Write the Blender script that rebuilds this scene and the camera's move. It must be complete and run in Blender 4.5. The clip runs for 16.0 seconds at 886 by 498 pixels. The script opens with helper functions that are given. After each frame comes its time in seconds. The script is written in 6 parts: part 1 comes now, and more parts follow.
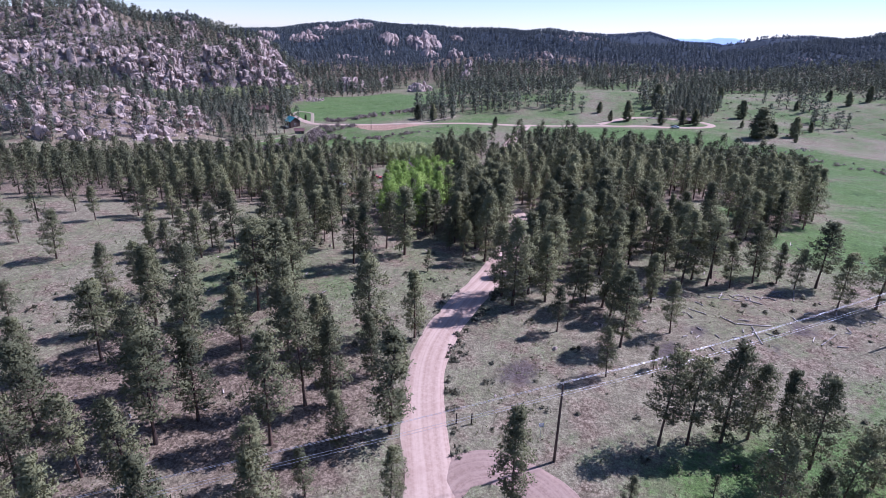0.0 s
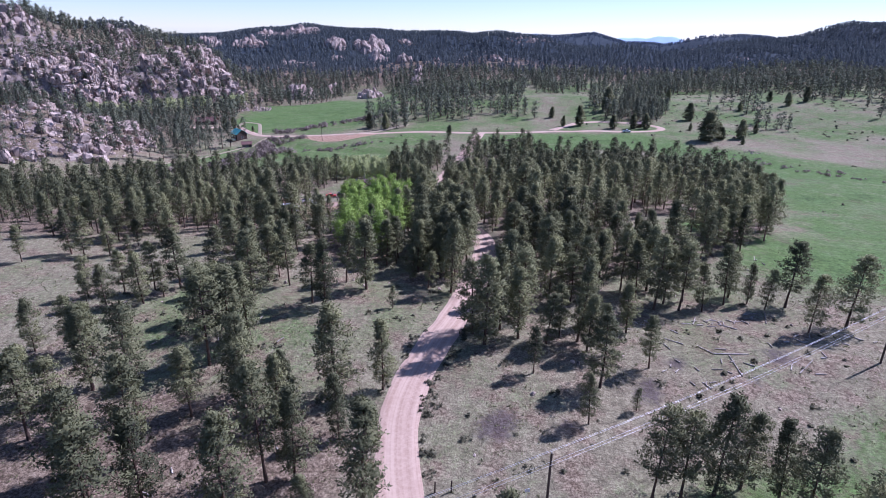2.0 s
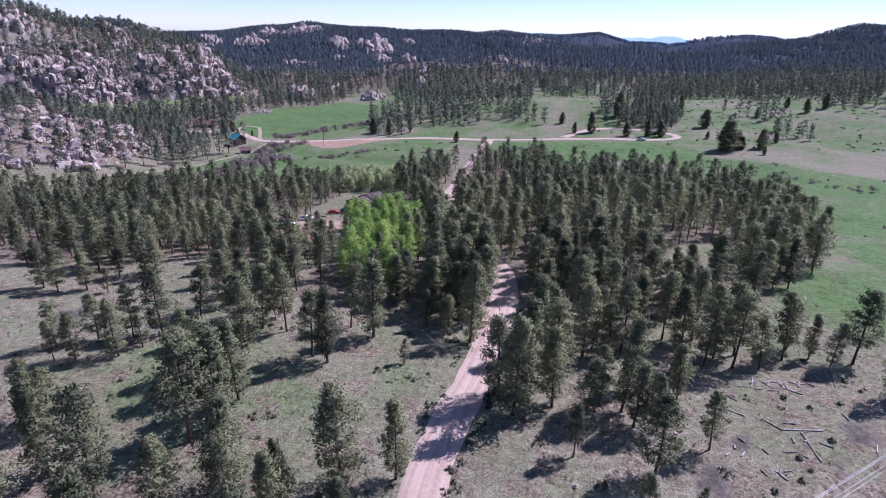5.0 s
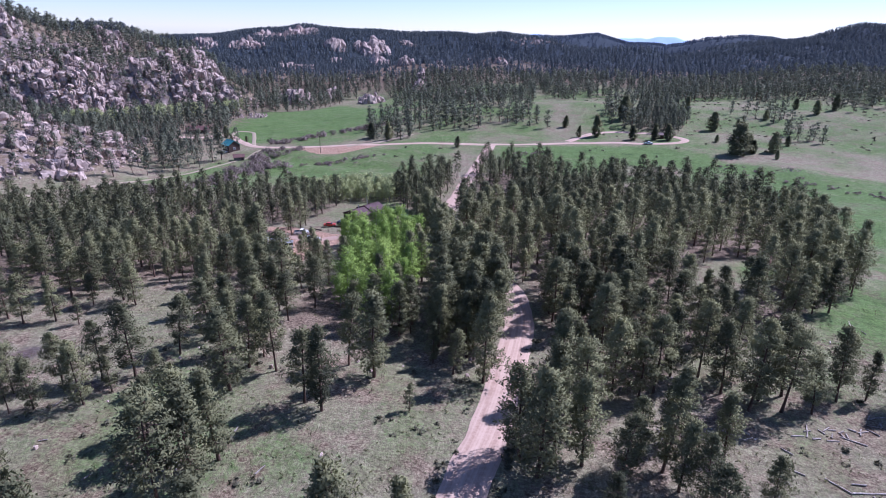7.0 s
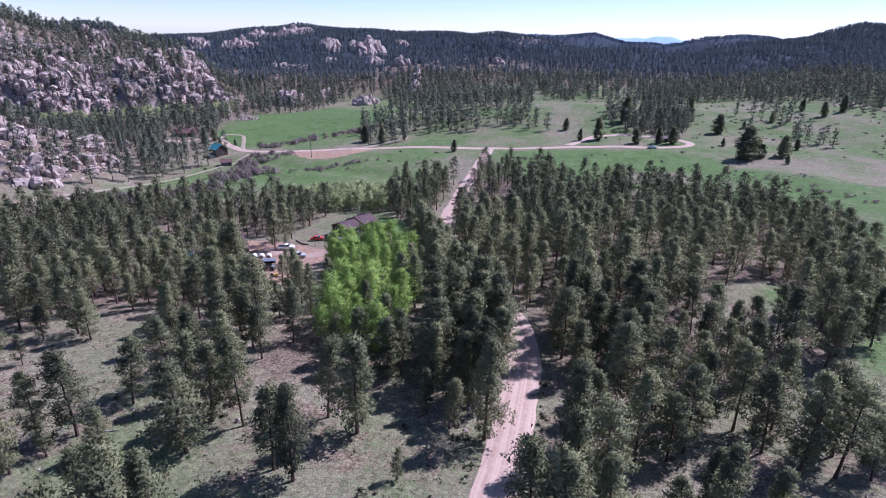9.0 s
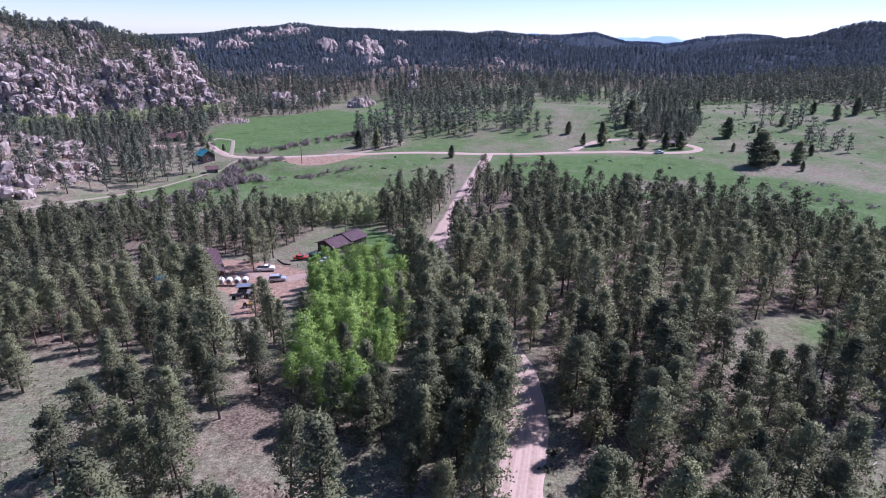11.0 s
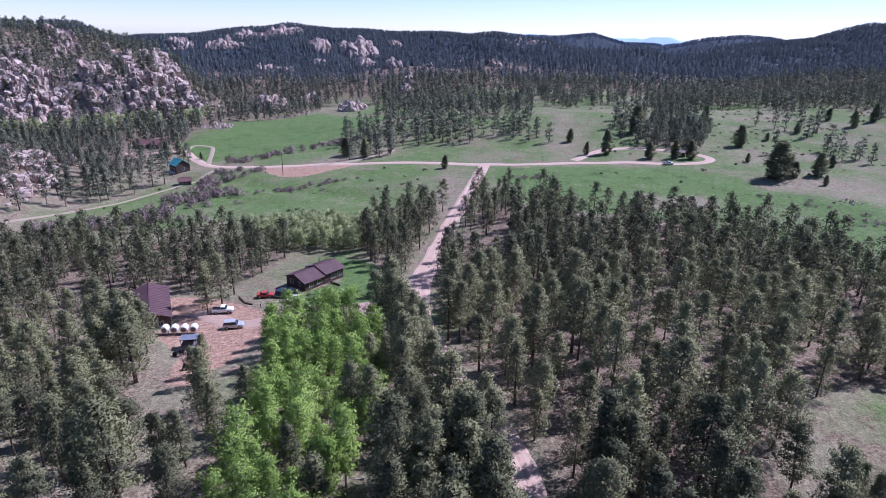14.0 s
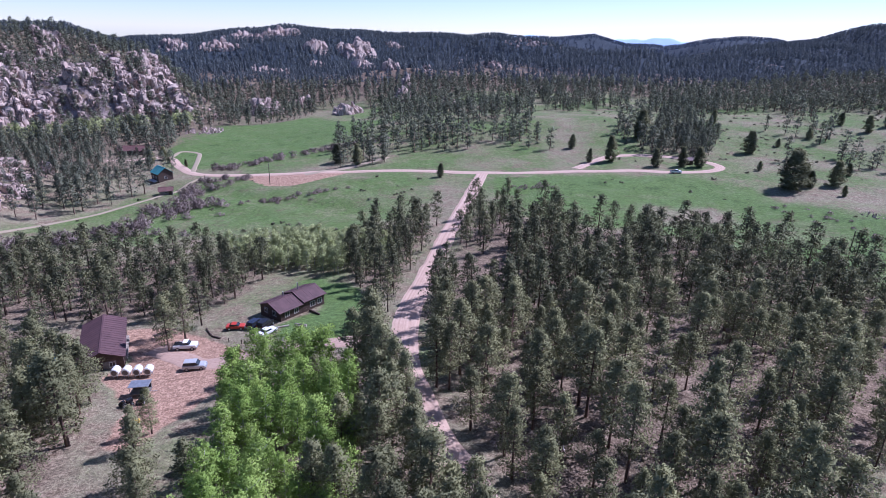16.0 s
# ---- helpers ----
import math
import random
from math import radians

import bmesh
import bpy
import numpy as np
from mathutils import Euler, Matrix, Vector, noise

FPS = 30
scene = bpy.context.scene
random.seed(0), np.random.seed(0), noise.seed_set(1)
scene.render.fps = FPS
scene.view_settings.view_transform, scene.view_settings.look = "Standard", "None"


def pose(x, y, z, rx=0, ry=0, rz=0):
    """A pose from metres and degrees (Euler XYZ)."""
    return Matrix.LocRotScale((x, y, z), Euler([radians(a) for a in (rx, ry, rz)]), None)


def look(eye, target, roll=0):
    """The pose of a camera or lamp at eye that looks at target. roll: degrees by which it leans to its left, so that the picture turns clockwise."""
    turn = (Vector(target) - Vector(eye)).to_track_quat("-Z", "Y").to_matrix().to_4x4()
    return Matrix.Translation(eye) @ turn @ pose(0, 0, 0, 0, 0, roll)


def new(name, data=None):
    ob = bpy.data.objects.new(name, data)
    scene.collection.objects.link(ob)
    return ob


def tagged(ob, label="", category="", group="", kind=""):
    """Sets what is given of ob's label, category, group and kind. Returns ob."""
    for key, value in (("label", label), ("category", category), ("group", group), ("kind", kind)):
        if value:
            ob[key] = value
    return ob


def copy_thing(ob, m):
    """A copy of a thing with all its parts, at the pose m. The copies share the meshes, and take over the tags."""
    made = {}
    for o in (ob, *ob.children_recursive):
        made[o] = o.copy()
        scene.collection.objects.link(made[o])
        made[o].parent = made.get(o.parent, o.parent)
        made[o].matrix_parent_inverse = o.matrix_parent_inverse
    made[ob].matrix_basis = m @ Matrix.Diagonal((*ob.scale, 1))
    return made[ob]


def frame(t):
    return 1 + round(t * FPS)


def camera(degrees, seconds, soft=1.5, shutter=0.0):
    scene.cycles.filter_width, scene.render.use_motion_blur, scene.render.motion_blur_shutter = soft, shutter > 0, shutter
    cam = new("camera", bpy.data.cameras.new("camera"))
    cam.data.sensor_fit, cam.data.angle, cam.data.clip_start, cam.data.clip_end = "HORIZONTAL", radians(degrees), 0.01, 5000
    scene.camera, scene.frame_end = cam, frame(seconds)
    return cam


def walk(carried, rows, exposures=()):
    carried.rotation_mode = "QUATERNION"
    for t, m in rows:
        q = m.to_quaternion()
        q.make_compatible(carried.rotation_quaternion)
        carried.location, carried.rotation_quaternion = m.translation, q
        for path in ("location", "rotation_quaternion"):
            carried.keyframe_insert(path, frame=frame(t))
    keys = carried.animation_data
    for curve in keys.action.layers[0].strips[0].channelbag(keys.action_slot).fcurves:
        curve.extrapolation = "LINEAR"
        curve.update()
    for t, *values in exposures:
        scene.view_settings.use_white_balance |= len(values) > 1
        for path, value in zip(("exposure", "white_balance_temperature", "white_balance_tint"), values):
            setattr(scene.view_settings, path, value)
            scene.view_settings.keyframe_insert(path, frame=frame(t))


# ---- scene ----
cam = camera(74.3, 16.0, soft=0.65)
PATH = [
    (0, (7.426, 4.494, 44.686), (7.126, 6.341, 43.98), 1.6),
    (0.5, (6.946, 6.223, 45.586), (6.65, 8.071, 44.88), 1.5),
    (1, (6.34, 7.778, 46.418), (6.105, 9.635, 45.714), 1.3),
    (1.5, (5.515, 9.609, 47.172), (5.339, 11.473, 46.471), 1.1),
    (2, (4.698, 11.649, 48.058), (4.549, 13.517, 47.358), 1.0),
    (2.5, (3.88, 13.78, 49.039), (3.738, 15.647, 48.339), 1.0),
    (3, (3.09, 16.029, 49.809), (2.948, 17.896, 49.108), 1.2),
    (3.5, (2.316, 18.467, 50.139), (2.173, 20.335, 49.437), 1.1),
    (4, (1.623, 21.082, 50.343), (1.478, 22.949, 49.64), 1.1),
    (4.2, (1.42, 22.141, 50.353), (1.269, 24.005, 49.646), 1.5),
    (6.5, (-1.613, 34.759, 50.32), (-1.762, 36.626, 49.618), 1.1),
    (7, (-2.086, 37.753, 50.184), (-2.232, 39.62, 49.483), 1.1),
    (7.5, (-2.472, 40.81, 50.222), (-2.616, 42.677, 49.52), 1.1),
    (8, (-2.669, 44.016, 50.185), (-2.811, 45.883, 49.483), 1.1),
    (8.5, (-2.822, 47.376, 50.212), (-2.96, 49.244, 49.51), 1.1),
    (9, (-2.807, 50.72, 50.079), (-2.943, 52.588, 49.377), 1.1),
    (9.2, (-2.867, 52.137, 50.033), (-3.003, 54.005, 49.331), 1.2),
    (11.3, (-2.506, 67.584, 50.33), (-2.641, 69.452, 49.627), 1.0),
    (11.5, (-2.45, 69.039, 50.343), (-2.585, 70.907, 49.64), 1.1),
    (12, (-2.49, 72.807, 50.412), (-2.624, 74.675, 49.708), 1.1),
    (12.5, (-2.472, 76.737, 50.445), (-2.608, 78.605, 49.743), 1.1),
    (13, (-2.448, 80.511, 50.532), (-2.584, 82.379, 49.83), 1.1),
    (13.5, (-2.357, 84.295, 50.495), (-2.489, 86.163, 49.794), 1.1),
    (14, (-2.21, 88.111, 50.54), (-2.336, 89.98, 49.838), 1.2),
    (14.5, (-2.018, 91.838, 50.584), (-2.142, 93.707, 49.883), 1.2),
    (15, (-1.675, 95.462, 50.658), (-1.8, 97.331, 49.957), 1.1),
    (15.5, (-1.485, 99.15, 50.623), (-1.611, 101.019, 49.924), 1.2),
    (16, (-1.291, 102.719, 50.705), (-1.418, 104.589, 50.006), 1.2),
]
walk(cam, [(t, look(eye, target, roll)) for t, eye, target, roll in PATH], [(0, 0.58, 5230, 33), (16, 0.58, 5230, 33)])

# ---- world, sun, exposure ----
SUN_AZ, SUN_EL = 57.0, 49.0   # degrees clockwise from +y, and above the horizon
world = bpy.data.worlds.new("sky")
scene.world = world
world.use_nodes = True
wn, wl = world.node_tree.nodes, world.node_tree.links
sky = wn.new("ShaderNodeTexSky")
sky.sky_type = "NISHITA"
sky.sun_disc = False
sky.sun_elevation, sky.sun_rotation = radians(SUN_EL), radians(SUN_AZ)
sky.altitude, sky.air_density, sky.dust_density, sky.ozone_density = 2300, 1.0, 0.3, 1.8
wl.new(sky.outputs["Color"], wn["Background"].inputs["Color"])
wn["Background"].inputs["Strength"].default_value = 0.084

sun = new("sun", bpy.data.lights.new("sun", "SUN"))
sun.data.energy, sun.data.angle, sun.data.color = 4.2, radians(0.55), (1.0, 0.965, 0.92)
sx, sy = math.sin(radians(SUN_AZ)), math.cos(radians(SUN_AZ))
sun.matrix_world = look((300 * sx, 300 * sy, 300 * math.tan(radians(SUN_EL))), (0, 0, 0))


# ---- materials ----
def nodes_of(name):
    m = bpy.data.materials.new(name)
    m.use_nodes = True
    return m, m.node_tree.nodes, m.node_tree.links, m.node_tree.nodes["Principled BSDF"]


def noise_node(n, l, scale, detail=4.0, rough=0.55, stretch=None):
    pos = n.new("ShaderNodeNewGeometry").outputs["Position"]
    if stretch:
        mp = n.new("ShaderNodeMapping")
        mp.inputs["Scale"].default_value = stretch
        l.new(pos, mp.inputs["Vector"])
        pos = mp.outputs["Vector"]
    t = n.new("ShaderNodeTexNoise")
    t.inputs["Scale"].default_value, t.inputs["Detail"].default_value, t.inputs["Roughness"].default_value = scale, detail, rough
    l.new(pos, t.inputs["Vector"])
    return t.outputs["Fac"]


def curve_node(n, l, fac, lo, hi):
    r = n.new("ShaderNodeMapRange")
    r.interpolation_type = "SMOOTHSTEP"
    r.inputs["From Min"].default_value, r.inputs["From Max"].default_value = lo, hi
    l.new(fac, r.inputs["Value"])
    return r.outputs["Result"]


def mix_node(n, l, fac, a, b, mode="MIX"):
    m = n.new("ShaderNodeMix")
    m.data_type, m.blend_type = "RGBA", mode
    for key, v in ((0, fac), (6, a), (7, b)):
        if hasattr(v, "node"):
            l.new(v, m.inputs[key])
        elif key:
            m.inputs[key].default_value = (*v, 1)
        else:
            m.inputs[key].default_value = v
    return m.outputs[2]


def math_node(n, l, op, a, b):
    m = n.new("ShaderNodeMath")
    m.operation = op
    for i, v in enumerate((a, b)):
        if hasattr(v, "node"):
            l.new(v, m.inputs[i])
        else:
            m.inputs[i].default_value = v
    return m.outputs[0]


def bump_node(n, l, b, fac, strength, distance):
    k = n.new("ShaderNodeBump")
    k.inputs["Strength"].default_value, k.inputs["Distance"].default_value = strength, distance
    l.new(fac, k.inputs["Height"])
    l.new(k.outputs["Normal"], b.inputs["Normal"])


def attribute_node(n, name):
    a = n.new("ShaderNodeAttribute")
    a.attribute_name = name
    return a.outputs["Fac"]


def plain(name, c1, c2, scale, rough=0.7, bump=0.2, metal=0.0, fine=6.0, vary=0.0, stretch=None):
    """A surface of two tones at two scales, with relief; vary: how much objects differ from one another."""
    m, n, l, b = nodes_of(name)
    big, small = noise_node(n, l, scale, 3, 0.5, stretch), noise_node(n, l, scale * fine, 5, 0.6, stretch)
    both = math_node(n, l, "ADD", math_node(n, l, "MULTIPLY", big, 0.55), math_node(n, l, "MULTIPLY", small, 0.45))
    col = mix_node(n, l, curve_node(n, l, both, 0.36, 0.64), c1, c2)
    if vary:
        rnd = n.new("ShaderNodeObjectInfo").outputs["Random"]
        k = math_node(n, l, "ADD", math_node(n, l, "MULTIPLY", rnd, 2 * vary), 1 - vary)
        hsv = n.new("ShaderNodeHueSaturation")
        l.new(k, hsv.inputs["Value"])
        l.new(col, hsv.inputs["Color"])
        col = hsv.outputs["Color"]
    l.new(col, b.inputs["Base Color"])
    b.inputs["Roughness"].default_value, b.inputs["Metallic"].default_value = rough, metal
    if bump:
        bump_node(n, l, b, small, bump, 0.6 / (scale * fine))
    return m


def foliage(name, dark, light, by_object, by_piece, glow=0.22):
    """Leaves or needles: tone varies from tree to tree and from tuft to tuft; some light comes through."""
    m, n, l, b = nodes_of(name)
    geo = n.new("ShaderNodeNewGeometry").outputs["Random Per Island"]
    rnd = n.new("ShaderNodeObjectInfo").outputs["Random"]
    patch = noise_node(n, l, 0.16, 2)
    fac = math_node(n, l, "ADD", math_node(n, l, "MULTIPLY", geo, by_piece), math_node(n, l, "MULTIPLY", rnd, by_object))
    fac = math_node(n, l, "ADD", fac, math_node(n, l, "MULTIPLY", curve_node(n, l, patch, 0.3, 0.7), 1 - by_piece - by_object))
    col = mix_node(n, l, fac, dark, light)
    l.new(col, b.inputs["Base Color"])
    b.inputs["Roughness"].default_value = 0.8
    b.inputs["Specular IOR Level"].default_value = 0.12
    tr = n.new("ShaderNodeBsdfTranslucent")
    l.new(col, tr.inputs["Color"])
    mx = n.new("ShaderNodeMixShader")
    mx.inputs[0].default_value = glow
    l.new(b.outputs[0], mx.inputs[1])
    l.new(tr.outputs[0], mx.inputs[2])
    l.new(mx.outputs[0], n["Material Output"].inputs["Surface"])
    return m


def ground_material():
    m, n, l, b = nodes_of("meadow_and_forest_floor")
    lush, litter, pad, rock, ash = (attribute_node(n, k) for k in ("lush", "litter", "pad", "rock", "ash"))
    wide, mid = noise_node(n, l, 0.035, 4), noise_node(n, l, 0.22, 5, 0.6)
    fine, grain = noise_node(n, l, 1.6, 5, 0.65), noise_node(n, l, 7.0, 4, 0.7)
    soil = mix_node(n, l, curve_node(n, l, fine, 0.35, 0.65), (0.152, 0.111, 0.078), (0.292, 0.233, 0.172))
    straw = mix_node(n, l, curve_node(n, l, grain, 0.3, 0.7), (0.180, 0.160, 0.106), (0.300, 0.268, 0.188))
    open_land = mix_node(n, l, curve_node(n, l, mid, 0.36, 0.56), soil, straw)
    blades = mix_node(n, l, curve_node(n, l, grain, 0.3, 0.7), (0.066, 0.120, 0.032), (0.140, 0.205, 0.066))
    blades = mix_node(n, l, curve_node(n, l, mid, 0.35, 0.7), blades, (0.105, 0.172, 0.058))
    seed_heads = noise_node(n, l, 0.11, 6, 0.7)
    blades = mix_node(n, l, math_node(n, l, "MULTIPLY", curve_node(n, l, seed_heads, 0.48, 0.66), math_node(n, l, "SUBTRACT", 1.25, lush)), blades, (0.200, 0.195, 0.112))
    blades = mix_node(n, l, math_node(n, l, "MULTIPLY", curve_node(n, l, seed_heads, 0.46, 0.34), 0.6), blades, (0.055, 0.095, 0.030))
    amount = math_node(n, l, "ADD", lush, math_node(n, l, "MULTIPLY", math_node(n, l, "SUBTRACT", wide, 0.5), 1.4))
    amount = math_node(n, l, "ADD", amount, math_node(n, l, "MULTIPLY", math_node(n, l, "SUBTRACT", fine, 0.5), 0.9))
    amount = math_node(n, l, "ADD", amount, math_node(n, l, "MULTIPLY", math_node(n, l, "SUBTRACT", seed_heads, 0.5), 1.1))
    col = mix_node(n, l, curve_node(n, l, amount, 0.20, 0.75), open_land, blades)
    duff = mix_node(n, l, curve_node(n, l, fine, 0.35, 0.66), (0.120, 0.088, 0.064), (0.252, 0.196, 0.148))
    cover = math_node(n, l, "ADD", litter, math_node(n, l, "MULTIPLY", math_node(n, l, "SUBTRACT", mid, 0.5), 1.3))
    col = mix_node(n, l, curve_node(n, l, cover, 0.35, 0.8), col, duff)
    gravel = mix_node(n, l, curve_node(n, l, fine, 0.15, 0.85), (0.285, 0.172, 0.120), (0.430, 0.290, 0.212))
    bare = math_node(n, l, "ADD", pad, math_node(n, l, "MULTIPLY", math_node(n, l, "SUBTRACT", mid, 0.5), 0.6))
    col = mix_node(n, l, curve_node(n, l, bare, 0.4, 0.6), col, gravel)
    burnt = math_node(n, l, "ADD", ash, math_node(n, l, "MULTIPLY", math_node(n, l, "SUBTRACT", fine, 0.5), 1.2))
    col = mix_node(n, l, math_node(n, l, "MULTIPLY", curve_node(n, l, burnt, 0.3, 0.75), 0.8), col, (0.085, 0.065, 0.072))
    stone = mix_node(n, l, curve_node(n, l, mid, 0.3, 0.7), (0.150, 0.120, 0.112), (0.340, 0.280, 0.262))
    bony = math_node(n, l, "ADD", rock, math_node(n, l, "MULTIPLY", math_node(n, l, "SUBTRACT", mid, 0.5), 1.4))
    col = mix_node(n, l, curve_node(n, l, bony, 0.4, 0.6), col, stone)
    # stones, stalks and litter: light and dark specks
    grit, speck = noise_node(n, l, 3.2, 6, 0.75), noise_node(n, l, 0.9, 5, 0.7)
    col = mix_node(n, l, 1.0, col, mix_node(n, l, curve_node(n, l, grit, 0.36, 0.66), (0.66, 0.64, 0.62), (1.34, 1.33, 1.30)), "MULTIPLY")
    col = mix_node(n, l, 1.0, col, mix_node(n, l, curve_node(n, l, speck, 0.32, 0.68), (0.74, 0.72, 0.70), (1.24, 1.25, 1.22)), "MULTIPLY")
    # unbroken forest far out on the ridges, haze put into its colour as blue
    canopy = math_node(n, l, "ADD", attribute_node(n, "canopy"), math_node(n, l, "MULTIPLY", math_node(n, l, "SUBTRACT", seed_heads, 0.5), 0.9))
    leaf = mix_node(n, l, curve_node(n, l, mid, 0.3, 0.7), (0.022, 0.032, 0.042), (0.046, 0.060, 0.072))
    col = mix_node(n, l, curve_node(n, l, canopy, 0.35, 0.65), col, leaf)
    l.new(col, b.inputs["Base Color"])
    b.inputs["Roughness"].default_value = 0.95
    b.inputs["Specular IOR Level"].default_value = 0.15
    bump_node(n, l, b, math_node(n, l, "ADD", fine, math_node(n, l, "MULTIPLY", grain, 0.5)), 0.7, 0.3)
    return m


def road_material(name, c1, c2, rut):
    m, n, l, b = nodes_of(name)
    across = attribute_node(n, "across")
    fine, mid = noise_node(n, l, 2.2, 5, 0.65), noise_node(n, l, 0.25, 3)
    # wheel tracks: streaks that run along the road
    co = n.new("ShaderNodeCombineXYZ")
    l.new(math_node(n, l, "MULTIPLY", across, 4.6), co.inputs[0])
    l.new(math_node(n, l, "MULTIPLY", attribute_node(n, "along"), 0.004), co.inputs[1])
    t = n.new("ShaderNodeTexNoise")
    t.inputs["Scale"].default_value, t.inputs["Detail"].default_value = 1.0, 4.0
    l.new(co.outputs[0], t.inputs["Vector"])
    streak = curve_node(n, l, t.outputs["Fac"], 0.35, 0.65)
    col = mix_node(n, l, curve_node(n, l, fine, 0.35, 0.65), c1, c2)
    col = mix_node(n, l, math_node(n, l, "MULTIPLY", streak, 0.65), col, rut)
    col = mix_node(n, l, math_node(n, l, "MULTIPLY", curve_node(n, l, mid, 0.45, 0.7), 0.3), col, c1)
    l.new(col, b.inputs["Base Color"])
    b.inputs["Roughness"].default_value = 0.95
    bump_node(n, l, b, fine, 0.25, 0.06)
    return m


def granite():
    m, n, l, b = nodes_of("weathered_granite")
    big, mid, small = noise_node(n, l, 0.09, 3), noise_node(n, l, 0.5, 4, 0.6), noise_node(n, l, 3.0, 5, 0.7)
    crack = n.new("ShaderNodeTexVoronoi")
    crack.feature = "DISTANCE_TO_EDGE"
    crack.inputs["Scale"].default_value = 0.18
    geo = n.new("ShaderNodeNewGeometry")
    mp = n.new("ShaderNodeMapping")
    mp.inputs["Scale"].default_value = (1.3, 1.3, 0.6)
    l.new(geo.outputs["Position"], mp.inputs["Vector"])
    warp = n.new("ShaderNodeVectorMath")
    warp.operation = "MULTIPLY_ADD"
    t = n.new("ShaderNodeTexNoise")
    t.inputs["Scale"].default_value = 0.35
    l.new(geo.outputs["Position"], t.inputs["Vector"])
    l.new(t.outputs["Color"], warp.inputs[0])
    warp.inputs[1].default_value = (4, 4, 4)
    l.new(mp.outputs["Vector"], warp.inputs[2])
    l.new(warp.outputs[0], crack.inputs["Vector"])
    col = mix_node(n, l, curve_node(n, l, mid, 0.3, 0.7), (0.390, 0.300, 0.245), (0.590, 0.470, 0.390))
    col = mix_node(n, l, math_node(n, l, "MULTIPLY", curve_node(n, l, big, 0.45, 0.65), 0.6), col, (0.430, 0.310, 0.255))
    col = mix_node(n, l, math_node(n, l, "MULTIPLY", curve_node(n, l, small, 0.52, 0.70), 0.35), col, (0.210, 0.185, 0.180))
    joint = curve_node(n, l, crack.outputs["Distance"], 0.0, 0.05)
    col = mix_node(n, l, joint, (0.110, 0.092, 0.088), col)
    l.new(col, b.inputs["Base Color"])
    b.inputs["Roughness"].default_value = 0.9
    bump_node(n, l, b, math_node(n, l, "ADD", joint, math_node(n, l, "MULTIPLY", mid, 0.35)), 0.7, 0.7)
    return m


GROUND = ground_material()
ROAD = road_material("pink_gravel_road", (0.375, 0.244, 0.178), (0.470, 0.330, 0.248), (0.600, 0.446, 0.345))
YARD_DIRT = road_material("red_yard_dirt", (0.300, 0.192, 0.140), (0.430, 0.305, 0.230), (0.410, 0.285, 0.215))
TRACK = road_material("dirt_track", (0.300, 0.235, 0.165), (0.430, 0.330, 0.245), (0.260, 0.240, 0.130))
DRIVE_DIRT = road_material("packed_red_dirt", (0.245, 0.160, 0.120), (0.340, 0.232, 0.178), (0.400, 0.285, 0.222))
GRANITE = granite()
BARK = plain("pine_bark", (0.055, 0.036, 0.028), (0.150, 0.090, 0.062), 3.0, 0.9, 0.6, vary=0.3, stretch=(1, 1, 0.25))
PALE_BARK = plain("aspen_bark", (0.300, 0.290, 0.250), (0.500, 0.490, 0.440), 2.5, 0.8, 0.2)
NEEDLES = foliage("pine_needles", (0.057, 0.065, 0.041), (0.312, 0.314, 0.156), 0.46, 0.10, 0.26)
# The same pines farther off: missing self-shade and haze put into the needle colour.
SHADED_NEEDLES = foliage("shade_tinted_pine_needles", (0.056, 0.069, 0.054), (0.212, 0.226, 0.148), 0.0, 0.3, 0.22)
# Ridge pines, their needle colour blued to stand for haze.
HAZED_NEEDLES = foliage("hazed_ridge_needles", (0.052, 0.066, 0.074), (0.138, 0.158, 0.156), 0.0, 0.6, 0.3)
# Skyline pines, with more haze blue mixed into the colour.
HAZED_FAR_NEEDLES = foliage("hazed_skyline_needles", (0.050, 0.066, 0.092), (0.125, 0.150, 0.185), 0.0, 0.6, 0.3)
ASPEN = foliage("aspen_leaves", (0.200, 0.315, 0.062), (0.405, 0.525, 0.142), 0.30, 0.14, 0.40)
PALE_ASPEN = foliage("young_aspen_leaves", (0.335, 0.380, 0.165), (0.500, 0.535, 0.275), 0.3, 0.3, 0.42)
WILLOW = foliage("bare_willow_twigs", (0.150, 0.118, 0.105), (0.300, 0.245, 0.215), 0.2, 0.4, 0.15)
SAGE = foliage("sage_leaves", (0.085, 0.085, 0.055), (0.190, 0.180, 0.120), 0.3, 0.4, 0.2)
GRASS = foliage("grass_tufts", (0.085, 0.105, 0.040), (0.270, 0.250, 0.140), 0.0, 0.6, 0.25)
DEADWOOD = plain("bleached_deadwood", (0.220, 0.180, 0.150), (0.520, 0.460, 0.400), 2.0, 0.85, 0.4, vary=0.35)
POLE_WOOD = plain("creosoted_pole", (0.050, 0.034, 0.026), (0.110, 0.075, 0.055), 2.0, 0.85, 0.4, stretch=(1, 1, 0.2))
WIRE = plain("aluminium_cable", (0.450, 0.450, 0.460), (0.580, 0.580, 0.590), 1.0, 0.35, 0.0, 0.6)
ROOF_METAL = plain("maroon_metal_roof", (0.075, 0.036, 0.038), (0.110, 0.055, 0.056), 0.6, 0.7, 0.1, 0.0)
TEAL_ROOF = plain("teal_metal_roof", (0.060, 0.250, 0.250), (0.100, 0.350, 0.345), 0.6, 0.4, 0.1, 0.2)
RED_ROOF = plain("rust_red_roof", (0.110, 0.055, 0.048), (0.170, 0.085, 0.072), 0.8, 0.6, 0.2)
